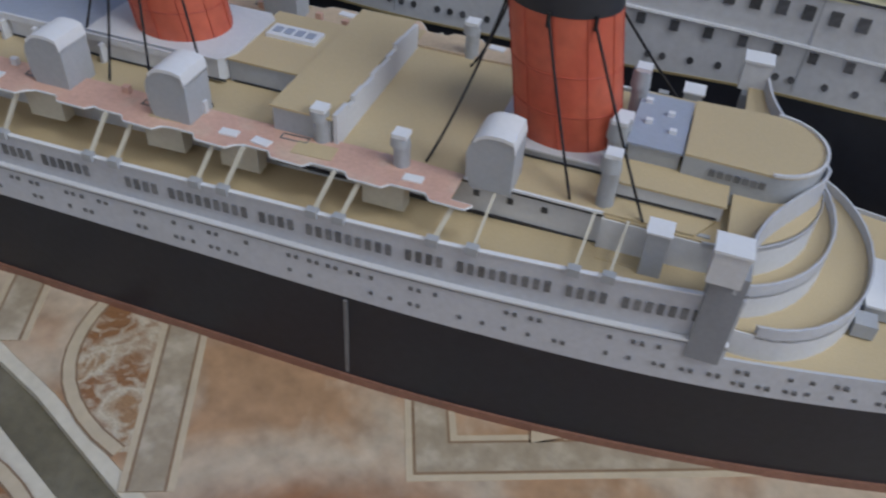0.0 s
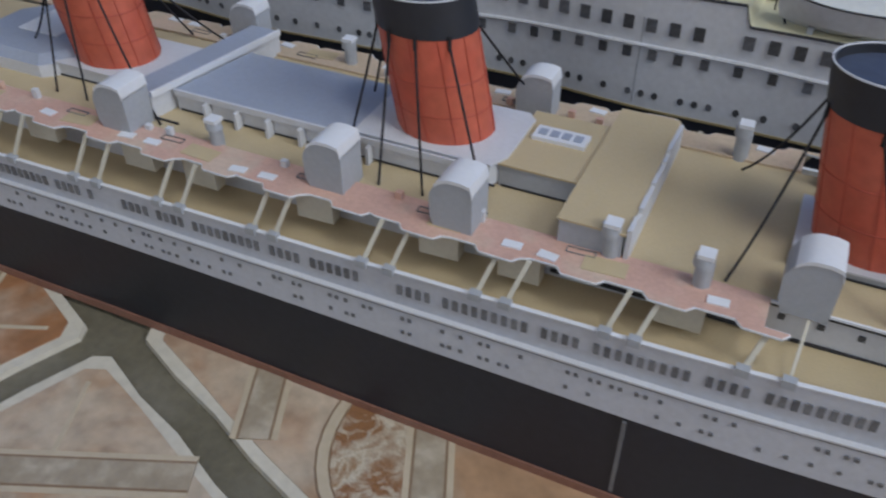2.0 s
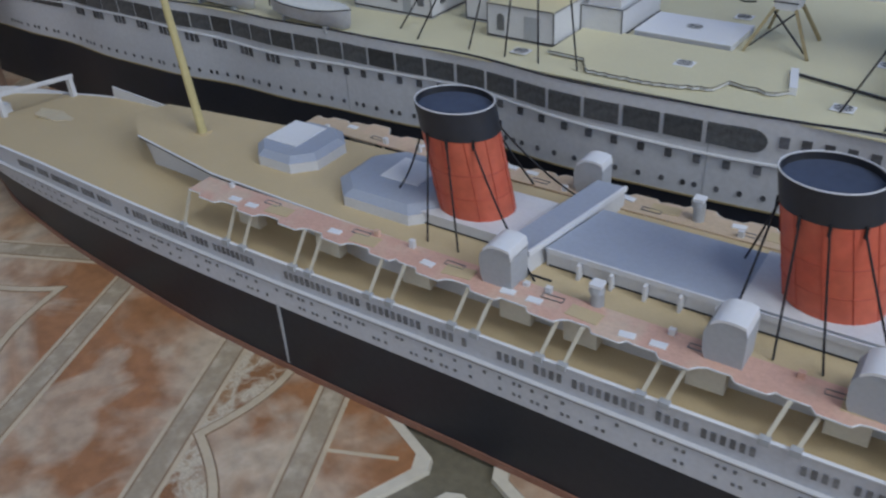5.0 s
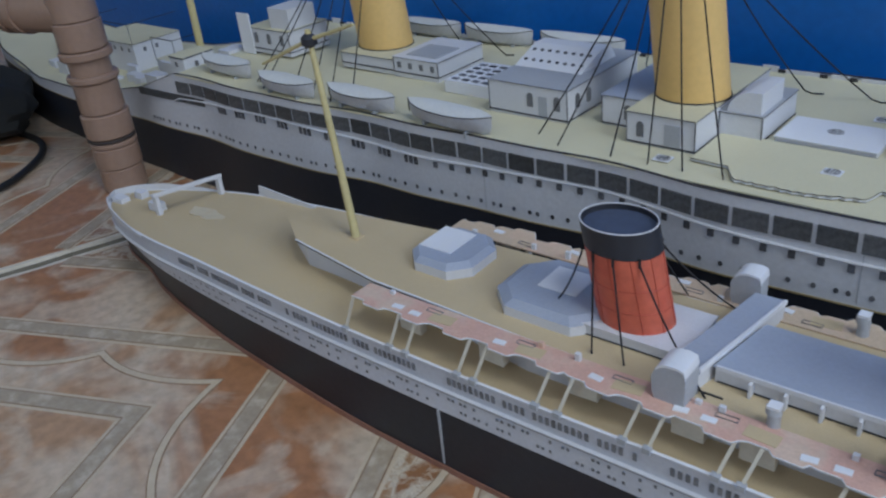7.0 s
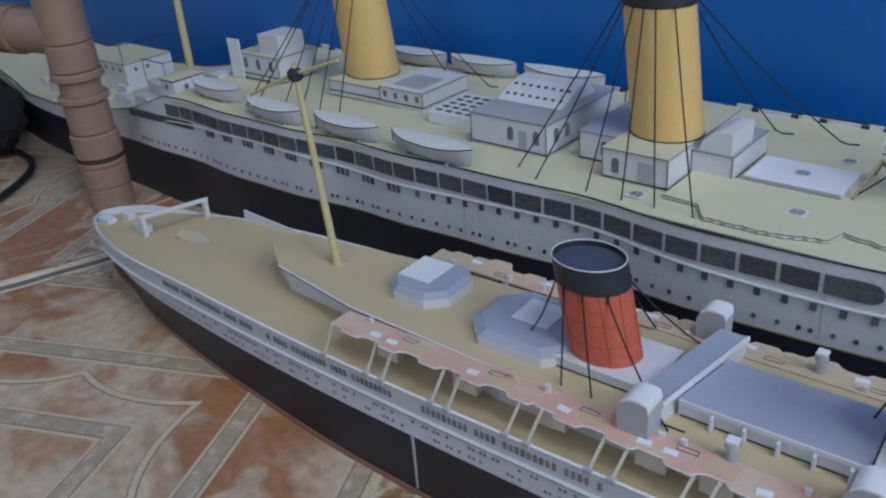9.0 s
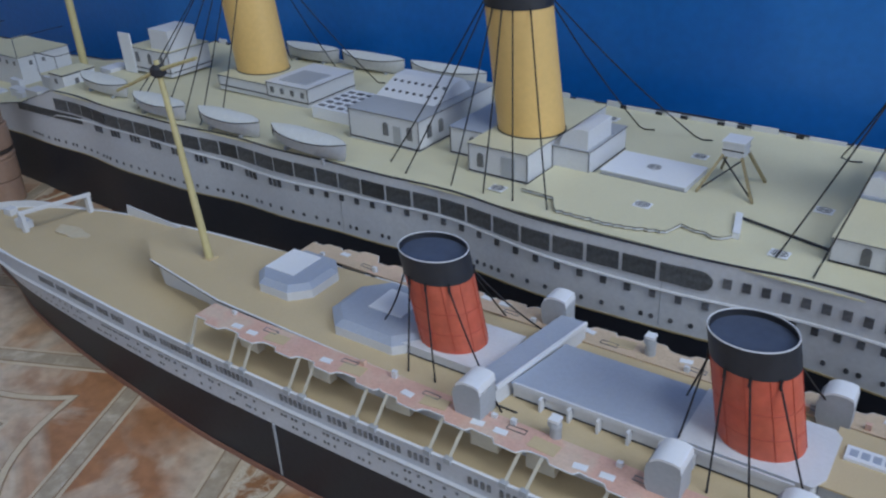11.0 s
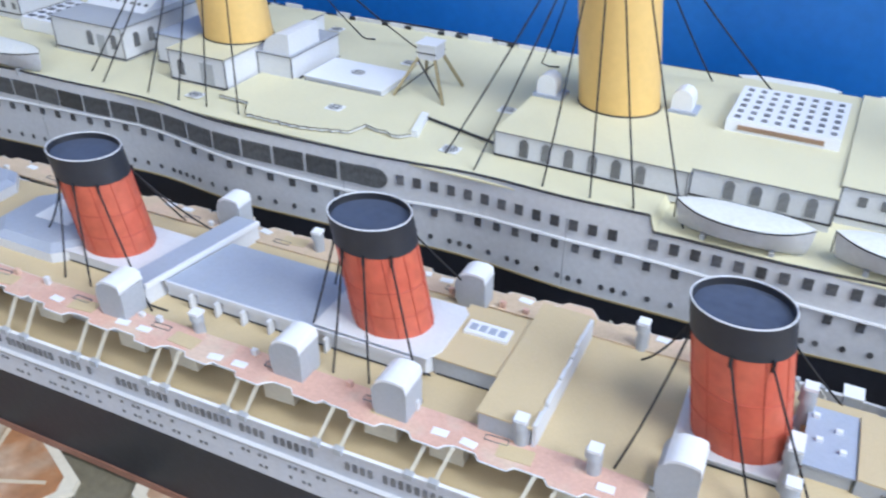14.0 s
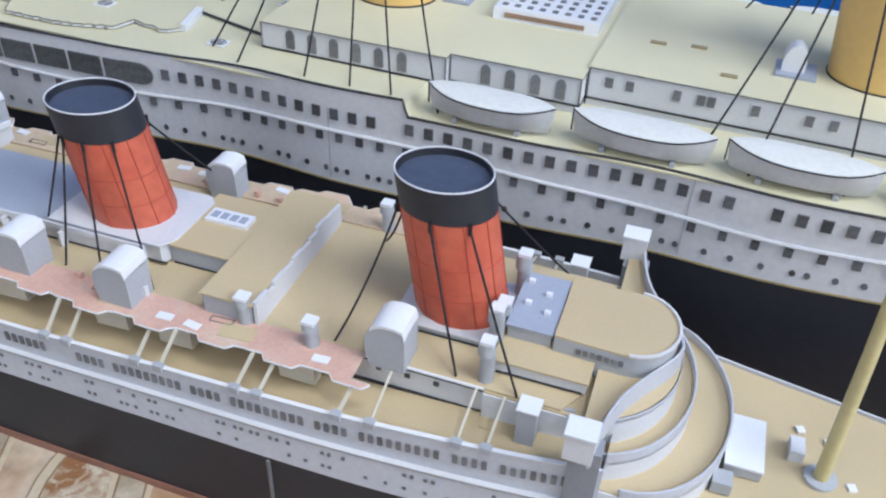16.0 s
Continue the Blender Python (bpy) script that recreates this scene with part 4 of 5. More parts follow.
def hull_piece(name, mesh, x, z, off=0.0003):
    y = -(l_half(x) + l_wave(x) + off)
    slope = math.degrees(math.atan2(-(l_half(x + 0.004) + l_wave(x + 0.004) - l_half(x - 0.004) - l_wave(x - 0.004)), 0.008))
    piece(name, mesh, white, pose(x, y, z, 0, 0, slope))


pane_mesh = block_mesh("promenade_window", 0.0168, 0.0016, 0.0096, M_PANE)
x = -0.622
while x < -0.09:
    hull_piece("promenade_window", pane_mesh, x, l_base(x) - 0.0102)
    x += 0.0189
bm = bmesh.new()
add_prism(bm, [(-0.0072, -0.0051), (0.002, -0.0051)] + arc(0.002, 0.0, 0.0062, 0.0051, -80, 80, 8) + [(0.002, 0.0051), (-0.0072, 0.0051)], -0.0008, 0.0008, "y")
end_pane = finish(bm, "promenade_window", M_PANE)
hull_piece("promenade_window", end_pane, -0.0845, l_deck(-0.0845) - 0.0102)
square = block_mesh("square_window", 0.0038, 0.0014, 0.0049, M_INK)
x = -0.07
while x < 0.5:
    if int((x + 0.07) / 0.0085) % 17 != 13:
        hull_piece("square_window", square, x, 0.0943 + 0.002 * x)
    x += 0.0085
row = block_mesh("deck_window", 0.0031, 0.0014, 0.0037, M_INK)
slim = block_mesh("deck_window", 0.0025, 0.0014, 0.005, M_INK)
x = -0.575
k = 0
while x < 0.5:
    k += 1
    hull_piece("deck_window", slim if x < -0.36 else row, x, l_shelf(x) - 0.0032, 0.0004)
    x += (0.0044 if k % 3 else 0.0165) if x < -0.36 else 0.0128 if x < -0.05 else (0.0095 if x < 0.03 else 0.0118)
bm = bmesh.new()
add_prism(bm, arc(0, 0, 0.0012, 0.0014, 0, 330, 11), -0.0004, 0.0004, "y")
port = finish(bm, "porthole", M_INK)
prng = random.Random(11)
x = -0.68
while x < 0.5:
    hull_piece("porthole", port, x, l_black(x) + 0.0062, 0.0003)
    x += prng.choice((0.0098, 0.0098, 0.0112, 0.0052))
for x in (-0.31, -0.1, 0.012, 0.163, 0.33):
    hull_piece("sheet_seam", block_mesh("sheet_seam", 0.0005, 0.0008, 0.034, M_GREY), x, l_black(x) + 0.019, 0.0001)
# dark recess of the after deck
hull_piece("deck_recess", block_mesh("deck_recess", 0.095, 0.0009, 0.0062, M_PANE), -0.64, 0.0775)

arch = bmesh.new()
add_prism(arch, [(-0.0021, -0.0042), (0.0021, -0.0042), (0.0021, 0.0021)] + arc(0, 0.0021, 0.0021, 0.0023, 20, 160, 6) + [(-0.0021, 0.0021)], -0.0003, 0.0003, "y")
arch_mesh = finish(arch, "arched_window", M_INKSOFT)
rect_mesh = block_mesh("house_window", 0.0032, 0.0006, 0.0042, M_INKSOFT)
LD = 0.1035


def lower_house(name, x0, x1, y0, y1, z1, label, roof=None, z0=LD - 0.003):
    h = prism_part(name, rect(x0, x1, y0 - 0.168, y1 - 0.168), z0, z1, M_WHITE, liner, label)
    prism_part("roof", rect(x0 - 0.0005, x1 + 0.0005, y0 - 0.1685, y1 - 0.1675), z1, z1 + 0.0006, roof or M_CREAM, h, "flat card roof")
    for cx in (x0, x1):
        box_part("corner_line", (cx - 0.0003, cx + 0.0003, y0 - 0.1684, y0 - 0.1678, LD, z1), M_INKSOFT, h)
    box_part("side_line", (x1 + 0.0005, x1 + 0.0008, y0 - 0.168, y1 - 0.168, z1 - 0.0001, z1 + 0.0004), M_INKSOFT, h)
    box_part("side_foot_line", (x1 + 0.0003, x1 + 0.0006, y0 - 0.168, y1 - 0.168, max(LD, z0) + 0.0002, max(LD, z0) + 0.0008), M_INKLINE, h)
    box_part("roof_line", (x0, x1, y0 - 0.1687, y0 - 0.1684, z1 - 0.0001, z1 + 0.0004), M_INKSOFT, h)
    box_part("ink_line", (x0 - 0.0003, x1 + 0.0003, y0 - 0.1686, y0 - 0.1679, LD + 0.0002, LD + 0.0009), M_INKLINE, h, "black printed line at the foot")
    return h


h = lower_house("deck_house", -0.035, 0.0535, 0.1085, 0.228, 0.1155, "white house with arched windows and cream roof")
for i in range(6):
    piece("arched_window", arch_mesh, h, pose(-0.0205 + i * 0.0108, 0.1082 - 0.168, 0.1097))
h = lower_house("deck_house", 0.0541, 0.1105, 0.1125, 0.228, 0.1158, "white house with arched windows and cream roof")
for i in range(4):
    piece("arched_window", arch_mesh, h, pose(0.07 + i * 0.0108, 0.1122 - 0.168, 0.1098))
h = lower_house("deck_house", 0.1115, 0.42, 0.1225, 0.228, 0.1172, "long white house with square windows and cream roof")
for i, x in enumerate((0.12, 0.1285, 0.1475, 0.157, 0.161, 0.178, 0.198, 0.207, 0.236, 0.245, 0.27, 0.3)):
    piece("house_window", rect_mesh, h, pose(x, 0.1222 - 0.168, 0.1122))
slot = block_mesh("roof_vent", 0.0068, 0.0024, 0.0007, M_OLIVE)
for x, y in ((0.133, 0.158), (0.15, 0.161), (0.165, 0.137)):
    piece("roof_vent", slot, h, pose(x, y - 0.168, 0.1182))

grid = prism_part("ventilation_box", rect(0.0575, 0.1065, 0.157 - 0.168, 0.205 - 0.168), 0.1164, 0.1215, M_BRIGHT, liner, "white box with a grid of dark square holes", top=rect(0.0575, 0.1065, 0.158 - 0.168, 0.204 - 0.168))
hole = block_mesh("square_hole", 0.0026, 0.0029, 0.0006, M_INKSOFT)
for i in range(8):
    for j in range(6):
        piece("square_hole", hole, grid, pose(0.0615 + i * 0.0059, 0.163 - 0.168 + j * 0.0072, 0.1216))
box_part("brown_panel", (0.063, 0.1, -0.0112, -0.0102, 0.1178, 0.1198), M_BROWN, grid, "brown printed panel")

box = prism_part("hatch", rect(-0.1655, -0.1165, 0.1425 - 0.168, 0.1735 - 0.168), LD, LD + 0.0032, M_WHITE, liner, "white hatch with a printed round mark")
box_part("hatch_top", (-0.166, -0.116, -0.026, 0.006, LD + 0.0032, LD + 0.0038), M_BRIGHT, box, "bright white cover")
box_part("ink_line", (-0.1663, -0.1157, -0.0263, -0.0257, LD + 0.0005, LD + 0.0012), M_INKLINE, box)


def printed_mark(x, y, z, r, parent):
    bm = bmesh.new()
    add_tube(bm, [(px, py, z + 0.0003) for px, py in arc(x, y, r * 1.25, r, 0, 360, 14)], 0.00018, 4)
    for dy in (-0.45, 0.0, 0.45):
        add_box(bm, x - r, x + r, y + r * dy - 0.00014, y + r * dy + 0.00014, z, z + 0.0004)
    for dx in (-0.5, 0.5):
        add_box(bm, x + r * dx - 0.00014, x + r * dx + 0.00014, y - r * 0.8, y + r * 0.8, z, z + 0.0004)
    box_part("mark_plate", (x - r * 1.5, x + r * 1.5, y - r * 1.2, y + r * 1.2, z - 0.0003, z + 0.0001), M_BRIGHT, parent, "small white printed plate")
    part("printed_mark", bm, M_INKSOFT, parent, "small grey printed round mark")


printed_mark(-0.141, -0.009, LD + 0.0039, 0.0032, box)
printed_mark(-0.128, -0.052, LD + 0.002, 0.003, liner)
for x, y in ((-0.2, 0.226), (-0.128, 0.194), (-0.05, 0.158), (-0.055, 0.103), (-0.205, 0.098)):
    printed_mark(x, y - 0.168, LD + 0.0005, 0.003, liner)

# raised platform on four legs
plat = prism_part("compass_platform", rect(-0.1055, -0.0945, 0.1625 - 0.168, 0.1735 - 0.168), 0.1205, 0.1285, M_WHITE, liner, "white box platform on four splayed legs")
for yy in (-0.0058, 0.0053):
    box_part("ink_line", (-0.1058, -0.0942, yy, yy + 0.0005, 0.1238, 0.1244), M_INKLINE, plat)
box_part("platform_top", (-0.1062, -0.0938, -0.0062, 0.0062, 0.1285, 0.1292), M_BRIGHT, plat)
feet = ((-0.1125, 0.1485), (-0.083, 0.149), (-0.0855, 0.178), (-0.112, 0.1845))
tops = ((-0.105, 0.163), (-0.095, 0.163), (-0.095, 0.173), (-0.105, 0.173))
for f, t in zip(feet, tops):
    tube_part("leg", [(f[0], f[1] - 0.168, LD), (t[0], t[1] - 0.168, 0.121)], 0.001, M_OLIVE, plat, "thin folded card leg", 4)
for a, b in ((0, 1), (1, 0)):
    f, t = feet[a], tops[b]
    m = (0.55 * f[0] + 0.45 * feet[b][0], f[1] - 0.168 + 0.004, LD + 0.008)
    tube_part("brace", [(f[0] * 0.9 + t[0] * 0.1, f[1] - 0.166, LD + 0.002), (tops[b][0], tops[b][1] - 0.168, 0.1195)], 0.0005, M_INKLINE, plat, "dark brace", 4)

# houses round the after funnels
h = lower_house("deck_house", -0.333, -0.2765, 0.1195, 0.2, 0.1222, "white house with a grey roof", M_GREY)
for x in (-0.3025, -0.2835):
    piece("arched_window", arch_mesh, h, pose(x, 0.1192 - 0.168, 0.1135))
for y in (0.13, 0.142):
    piece("arched_window", arch_mesh, h, pose(-0.2762, y - 0.168, 0.1135, 0, 0, 90))
box_part("door", (-0.2965, -0.2905, -0.0489, -0.0484, 0.1045, 0.1165), M_GREY, h, "grey printed door")
slope = prism_part("sloped_skylight", [(0.146 - 0.168, 0.123), (0.186 - 0.168, 0.123), (0.18 - 0.168, 0.1315), (0.169 - 0.168, 0.1315)], -0.3325, -0.284, M_BRIGHT, liner, "white sloped skylight with round dark holes", "x")
dot = bmesh.new()
add_prism(dot, arc(0, 0, 0.0013, 0.0012, 0, 330, 9), -0.0003, 0.0003)
dot_mesh = finish(dot, "round_hole", M_INK)
ang = math.degrees(math.atan2(0.0085, 0.023))
for i in range(8):
    for j in range(2):
        f = 0.3 + 0.42 * j
        piece("round_hole", dot_mesh, slope, pose(-0.3285 + i * 0.0058, 0.146 - 0.168 + 0.023 * f, 0.1231 + 0.0085 * f, ang, 0, 0))
g2 = box_part("louvre_box", (-0.384, -0.347, 0.136 - 0.168, 0.178 - 0.168, LD - 0.002, 0.1098), M_BRIGHT, liner, "white box with rows of dark slots")
slot2 = block_mesh("slot", 0.0052, 0.0032, 0.0006, M_INK)
for i in range(4):
    for j in range(5):
        piece("slot", slot2, g2, pose(-0.3785 + i * 0.0086, 0.141 - 0.168 + j * 0.0076, 0.1099))
h = lower_house("deck_house", -0.2335, -0.1945, 0.1115, 0.205, 0.1203, "white funnel house with arched windows")
for x in (-0.2255,):
    piece("arched_window", arch_mesh, h, pose(x, 0.1112 - 0.168, 0.1115))
box_part("door", (-0.2115, -0.2025, -0.0569, -0.0564, 0.1045, 0.1165), M_GREY, h, "grey printed double door")
h = lower_house("deck_house", -0.259, -0.234, 0.1285, 0.2, 0.12, "narrow white house with a blue-grey roof", M_BLUEGREY)
piece("arched_window", arch_mesh, h, pose(-0.2425, 0.1282 - 0.168, 0.112))
h = lower_house("deck_house", -0.194, -0.171, 0.1385, 0.185, 0.1172, "white house with a grey hatched roof", M_GREY)
curve = [(-0.1905, 0.1178)] + arc(-0.1765, 0.1178, 0.0138, 0.0115, 172, 90, 8) + [(-0.1725, 0.1293), (-0.1725, 0.1178)]
prism_part("curved_cowl", curve, 0.1395 - 0.168, 0.168 - 0.168, M_WHITE, h, "curved white cowl", "y")
h = lower_house("deck_house", -0.444, -0.402, 0.15, 0.2, 0.1145, "long white house with a pale grey roof", M_WHITE)
for i in range(4):
    piece("house_window", rect_mesh, h, pose(-0.4385 + i * 0.0105, 0.1497 - 0.168, 0.1095))
box_part("roof_hatch", (-0.436, -0.408, -0.012, 0.014, 0.115, 0.1158), M_GREY, h, "grey printed roof hatch")
h = lower_house("deck_house", -0.5, -0.4445, 0.151, 0.205, 0.1115, "white house under the after funnel")
h = lower_house("tower_house", -0.612, -0.56, 0.15, 0.192, 0.1205, "white tower house with arched windows")
for i in range(3):
    piece("arched_window", arch_mesh, h, pose(-0.602 + i * 0.0165, 0.1497 - 0.168, 0.113))
box_part("upper_box", (-0.5855, -0.561, -0.014, 0.014, 0.1212, 0.1375), M_WHITE, h, "white box on the tower roof")
box_part("side_panel", (-0.622, -0.606, -0.0195, -0.0185, 0.0985, 0.132), M_BRIGHT, h, "bright white upright panel")
for x0, x1, y0, y1, z1 in ((-0.9, -0.812, 0.15, 0.205, 0.084), (-0.74, -0.705, 0.132, 0.165, 0.083), (-0.955, -0.9, 0.14, 0.19, 0.078), (-0.66, -0.64, 0.1, 0.13, 0.1045)):
    h = lower_house("after_house", x0, x1, y0, y1, z1, "white after deckhouse with square windows", None, 0.045)
    for y in (y0 + 0.012, y0 + 0.026):
        piece("house_window", rect_mesh, h, pose(x1 + 0.0003, y - 0.168, z1 - 0.007, 0, 0, 90))
    for i in range(int((x1 - x0) / 0.014)):
        piece("house_window", rect_mesh, h, pose(x0 + 0.009 + i * 0.014, y0 - 0.1683, z1 - 0.006))
for x, y, w, d, hh in ((-0.7, 0.106, 0.02, 0.012, 0.008), (-0.715, 0.13, 0.03, 0.004, 0.012), (-0.78, 0.128, 0.018, 0.005, 0.013), (-0.815, 0.12, 0.022, 0.016, 0.004), (-0.905, 0.118, 0.02, 0.006, 0.013), (-0.94, 0.13, 0.014, 0.02, 0.007), (-0.735, 0.112, 0.012, 0.014, 0.006), (-0.76, 0.118, 0.02, 0.008, 0.007), (-0.64, 0.15, 0.016, 0.02, 0.006)):
    z = l_deck(x)
    box_part("deck_fitting", (x - w / 2, x + w / 2, y - 0.168 - d / 2, y - 0.168 + d / 2, z - 0.001, z + hh), M_WHITE, liner, "small white folded deck fitting")
tube_part("after_mast", [(-0.69, -0.018, 0.07), (-0.688, -0.018, 0.16), (-0.686, -0.018, 0.24)], 0.0036, M_YELLOW, liner, "pale yellow card mast", 12, 0.003)
# fore houses of the funnel at the middle
for x, y, w in ((-0.028, 0.16, 0.015), (0.036, 0.172, 0.013)):
    hb = box_part("cowl_base", (x - w / 2, x + w / 2, y - 0.168 - 0.006, y - 0.168 + 0.006, 0.116, 0.1175), M_BLUEGREY, liner, "blue-grey cowl base")
    c = [(x - 0.006, 0.1175), (x + 0.004, 0.1175), (x + 0.004, 0.122)] + arc(x - 0.001, 0.122, 0.005, 0.0055, 0, 180, 8)
    prism_part("white_cowl", c, y - 0.168 - 0.0045, y - 0.168 + 0.0045, M_BRIGHT, hb, "round-topped white cowl", "y")
hb = box_part("cowl_base", (0.182, 0.198, -0.022, -0.006, 0.1178, 0.119), M_BLUEGREY, liner, "blue-grey cowl base")
prism_part("white_cowl", [(0.184, 0.119), (0.193, 0.119), (0.193, 0.123)] + arc(0.1885, 0.123, 0.0045, 0.007, 0, 180, 8), -0.018, -0.01, M_BRIGHT, hb, "round-topped white cowl", "y")
# a second deck sheet with a wavy near edge
wrng = random.Random(3)
wavy = [(-0.192, 0.102), (-0.172, 0.101), (-0.1655, 0.0905)]
for i in range(22):
    x = -0.163 + i * 0.0027
    wavy.append((x, 0.0882 + 0.0075 * max(0.0, (x + 0.135) / 0.031) ** 1.3 + (0.0011 if i % 2 else 0.0) * (0.4 + wrng.random())))
wavy += [(-0.1032, 0.106), (-0.095, 0.1035), (-0.0905, 0.1042), (-0.086, 0.1015), (-0.082, 0.1025), (-0.078, 0.107), (-0.084, 0.129), (-0.1, 0.1405), (-0.1925, 0.1405)]
sheet = prism_part("deck_sheet", [(p[0], p[1] - 0.168) for p in wavy], LD + 0.0004, LD + 0.0014, M_LINER, liner, "raised pale yellow deck sheet with a wavy edge")
prism_part("sheet_top", [(p[0], p[1] - 0.168) for p in wavy], LD + 0.0014, LD + 0.0018, M_CREAM, sheet, "pale yellow planked paper")
bm = bmesh.new()
add_tube(bm, [(p[0], p[1] - 0.1681, LD + 0.0018) for p in wavy[:-3]], 0.0002, 4)
part("ink_line", bm, M_INKLINE, sheet, "black printed line at the wavy edge")
prism_part("side_ramp", [(-0.0785, 0.1075 - 0.168), (-0.075, 0.1075 - 0.168), (-0.081, 0.1295 - 0.168), (-0.0845, 0.1295 - 0.168)], LD, LD + 0.0034, M_BRIGHT, liner, "small white card ramp")
prism_part("dark_rail", [(-0.082, 0.1285 - 0.168), (-0.0365, 0.1165 - 0.168), (-0.0365, 0.1175 - 0.168), (-0.082, 0.1295 - 0.168)], LD + 0.0005, LD + 0.0016, M_INKLINE, liner, "dark printed rail")

# far rail: uneven white tabs with dark gaps
frng = random.Random(8)
x = -0.62
while x < 0.45:
    w = 0.006 + 0.02 * frng.random()
    hgt = 0.0015 + 0.0035 * frng.random()
    box_part("rail_tab", (x, x + w, 0.0822, 0.083, l_deck(x), l_deck(x) + hgt), M_WHITE, liner, "white card tab of the rail")
    if frng.random() < 0.55:
        box_part("rail_gap", (x + w, x + w + 0.0045, 0.0815, 0.0822, l_deck(x) + 0.0003, l_deck(x) + 0.0024), M_INKLINE, liner, "dark printed gap in the rail")
    x += w + 0.004 + 0.006 * frng.random()


def lifeboat(x, y, z, length, beam, height, yaw):
    """A pointed boat with a pale cover and an ink outline."""
    bm = bmesh.new()
    n = 14
    rows = []
    for i in range(n + 1):
        t = -1 + 2 * i / n
        w = beam / 2 * max(1 - abs(t) ** 3.0, 0.02)
        keel = 0.25 * height * abs(t) ** 3
        top = height + 0.14 * height * t * t
        px = t * length / 2
        rows.append([bm.verts.new(p) for p in ((px * 0.93, 0, keel), (px * 0.97, -w * 0.72, keel + 0.35 * (top - keel)), (px, -w, top), (px, w, top), (px * 0.97, w * 0.72, keel + 0.35 * (top - keel)))])
    for a, b in zip(rows, rows[1:]):
        for k in range(5):
            bm.faces.new((a[k], b[k], b[(k + 1) % 5], a[(k + 1) % 5]))
    bm.faces.new(rows[0])
    bm.faces.new(rows[-1][::-1])
    boat = part("lifeboat", bm, M_LINER, liner, "white paper lifeboat with a pale cover", True)
    boat.matrix_basis = pose(x, y - 0.168, z, 0, 0, yaw)
    bm = bmesh.new()
    tops = []
    for i in range(n + 1):
        t = -1 + 2 * i / n
        w = beam / 2 * max(1 - abs(t) ** 3.0, 0.02) * 0.97
        top = height + 0.14 * height * t * t
        tops.append([bm.verts.new((t * length / 2, yy, top + hh)) for yy, hh in ((-w, 0.0004), (0, 0.0004 + 0.0022 * (1 - t * t)), (w, 0.0004))])
    for a, b in zip(tops, tops[1:]):
        for k in range(2):
            bm.faces.new((a[k], b[k], b[k + 1], a[k + 1]))
        bm.faces.new((a[2], b[2], b[0], a[0]))
    part("boat_cover", bm, M_COVER, boat, "pale folded boat cover", True)
    bm = bmesh.new()
    for s in (-1, 1):
        line = []
        for i in range(n + 1):
            t = -1 + 2 * i / n
            line.append((t * length / 2, s * beam / 2 * max(1 - abs(t) ** 3.0, 0.02) * 1.01, height + 0.14 * height * t * t))
        add_tube(bm, line, 0.00024, 4)
    add_tube(bm, [(-length / 2, 0, height * 0.4), (-length / 2 * 1.0, 0, height * 1.15)], 0.0004, 4)
    part("ink_outline", bm, M_INKLINE, boat, "black printed outline")
    for dx in (-0.25, 0.25):
        bm = bmesh.new()
        add_box(bm, dx * length - 0.001, dx * length + 0.001, -beam * 0.3, beam * 0.3, -0.001, 0.003)
        part("cradle", bm, M_GREY, boat)
    return boat


for x, y, ln, yaw in ((0.08, 0.0895, 0.053, -1.5), (0.14, 0.0905, 0.054, -1), (0.1975, 0.0905, 0.053, -1), (0.256, 0.0915, 0.053, -1), (-0.3385, 0.0865, 0.071, -4), (-0.417, 0.0895, 0.066, -2), (-0.4935, 0.0895, 0.066, -3), (-0.582, 0.1025, 0.07, -4)):
    lifeboat(x, y, l_deck(x) - 0.0006, ln if x > 0 else ln * 0.98, 0.0188, 0.012, yaw)
for x, y, ln in ((-0.345, 0.243, 0.075), (-0.422, 0.245, 0.07), (-0.492, 0.247, 0.066), (0.075, 0.24, 0.055), (0.145, 0.24, 0.055), (0.21, 0.24, 0.055)):
    lifeboat(x, y, l_deck(x) - 0.0006, ln * 0.95, 0.0186, 0.0122, 0)


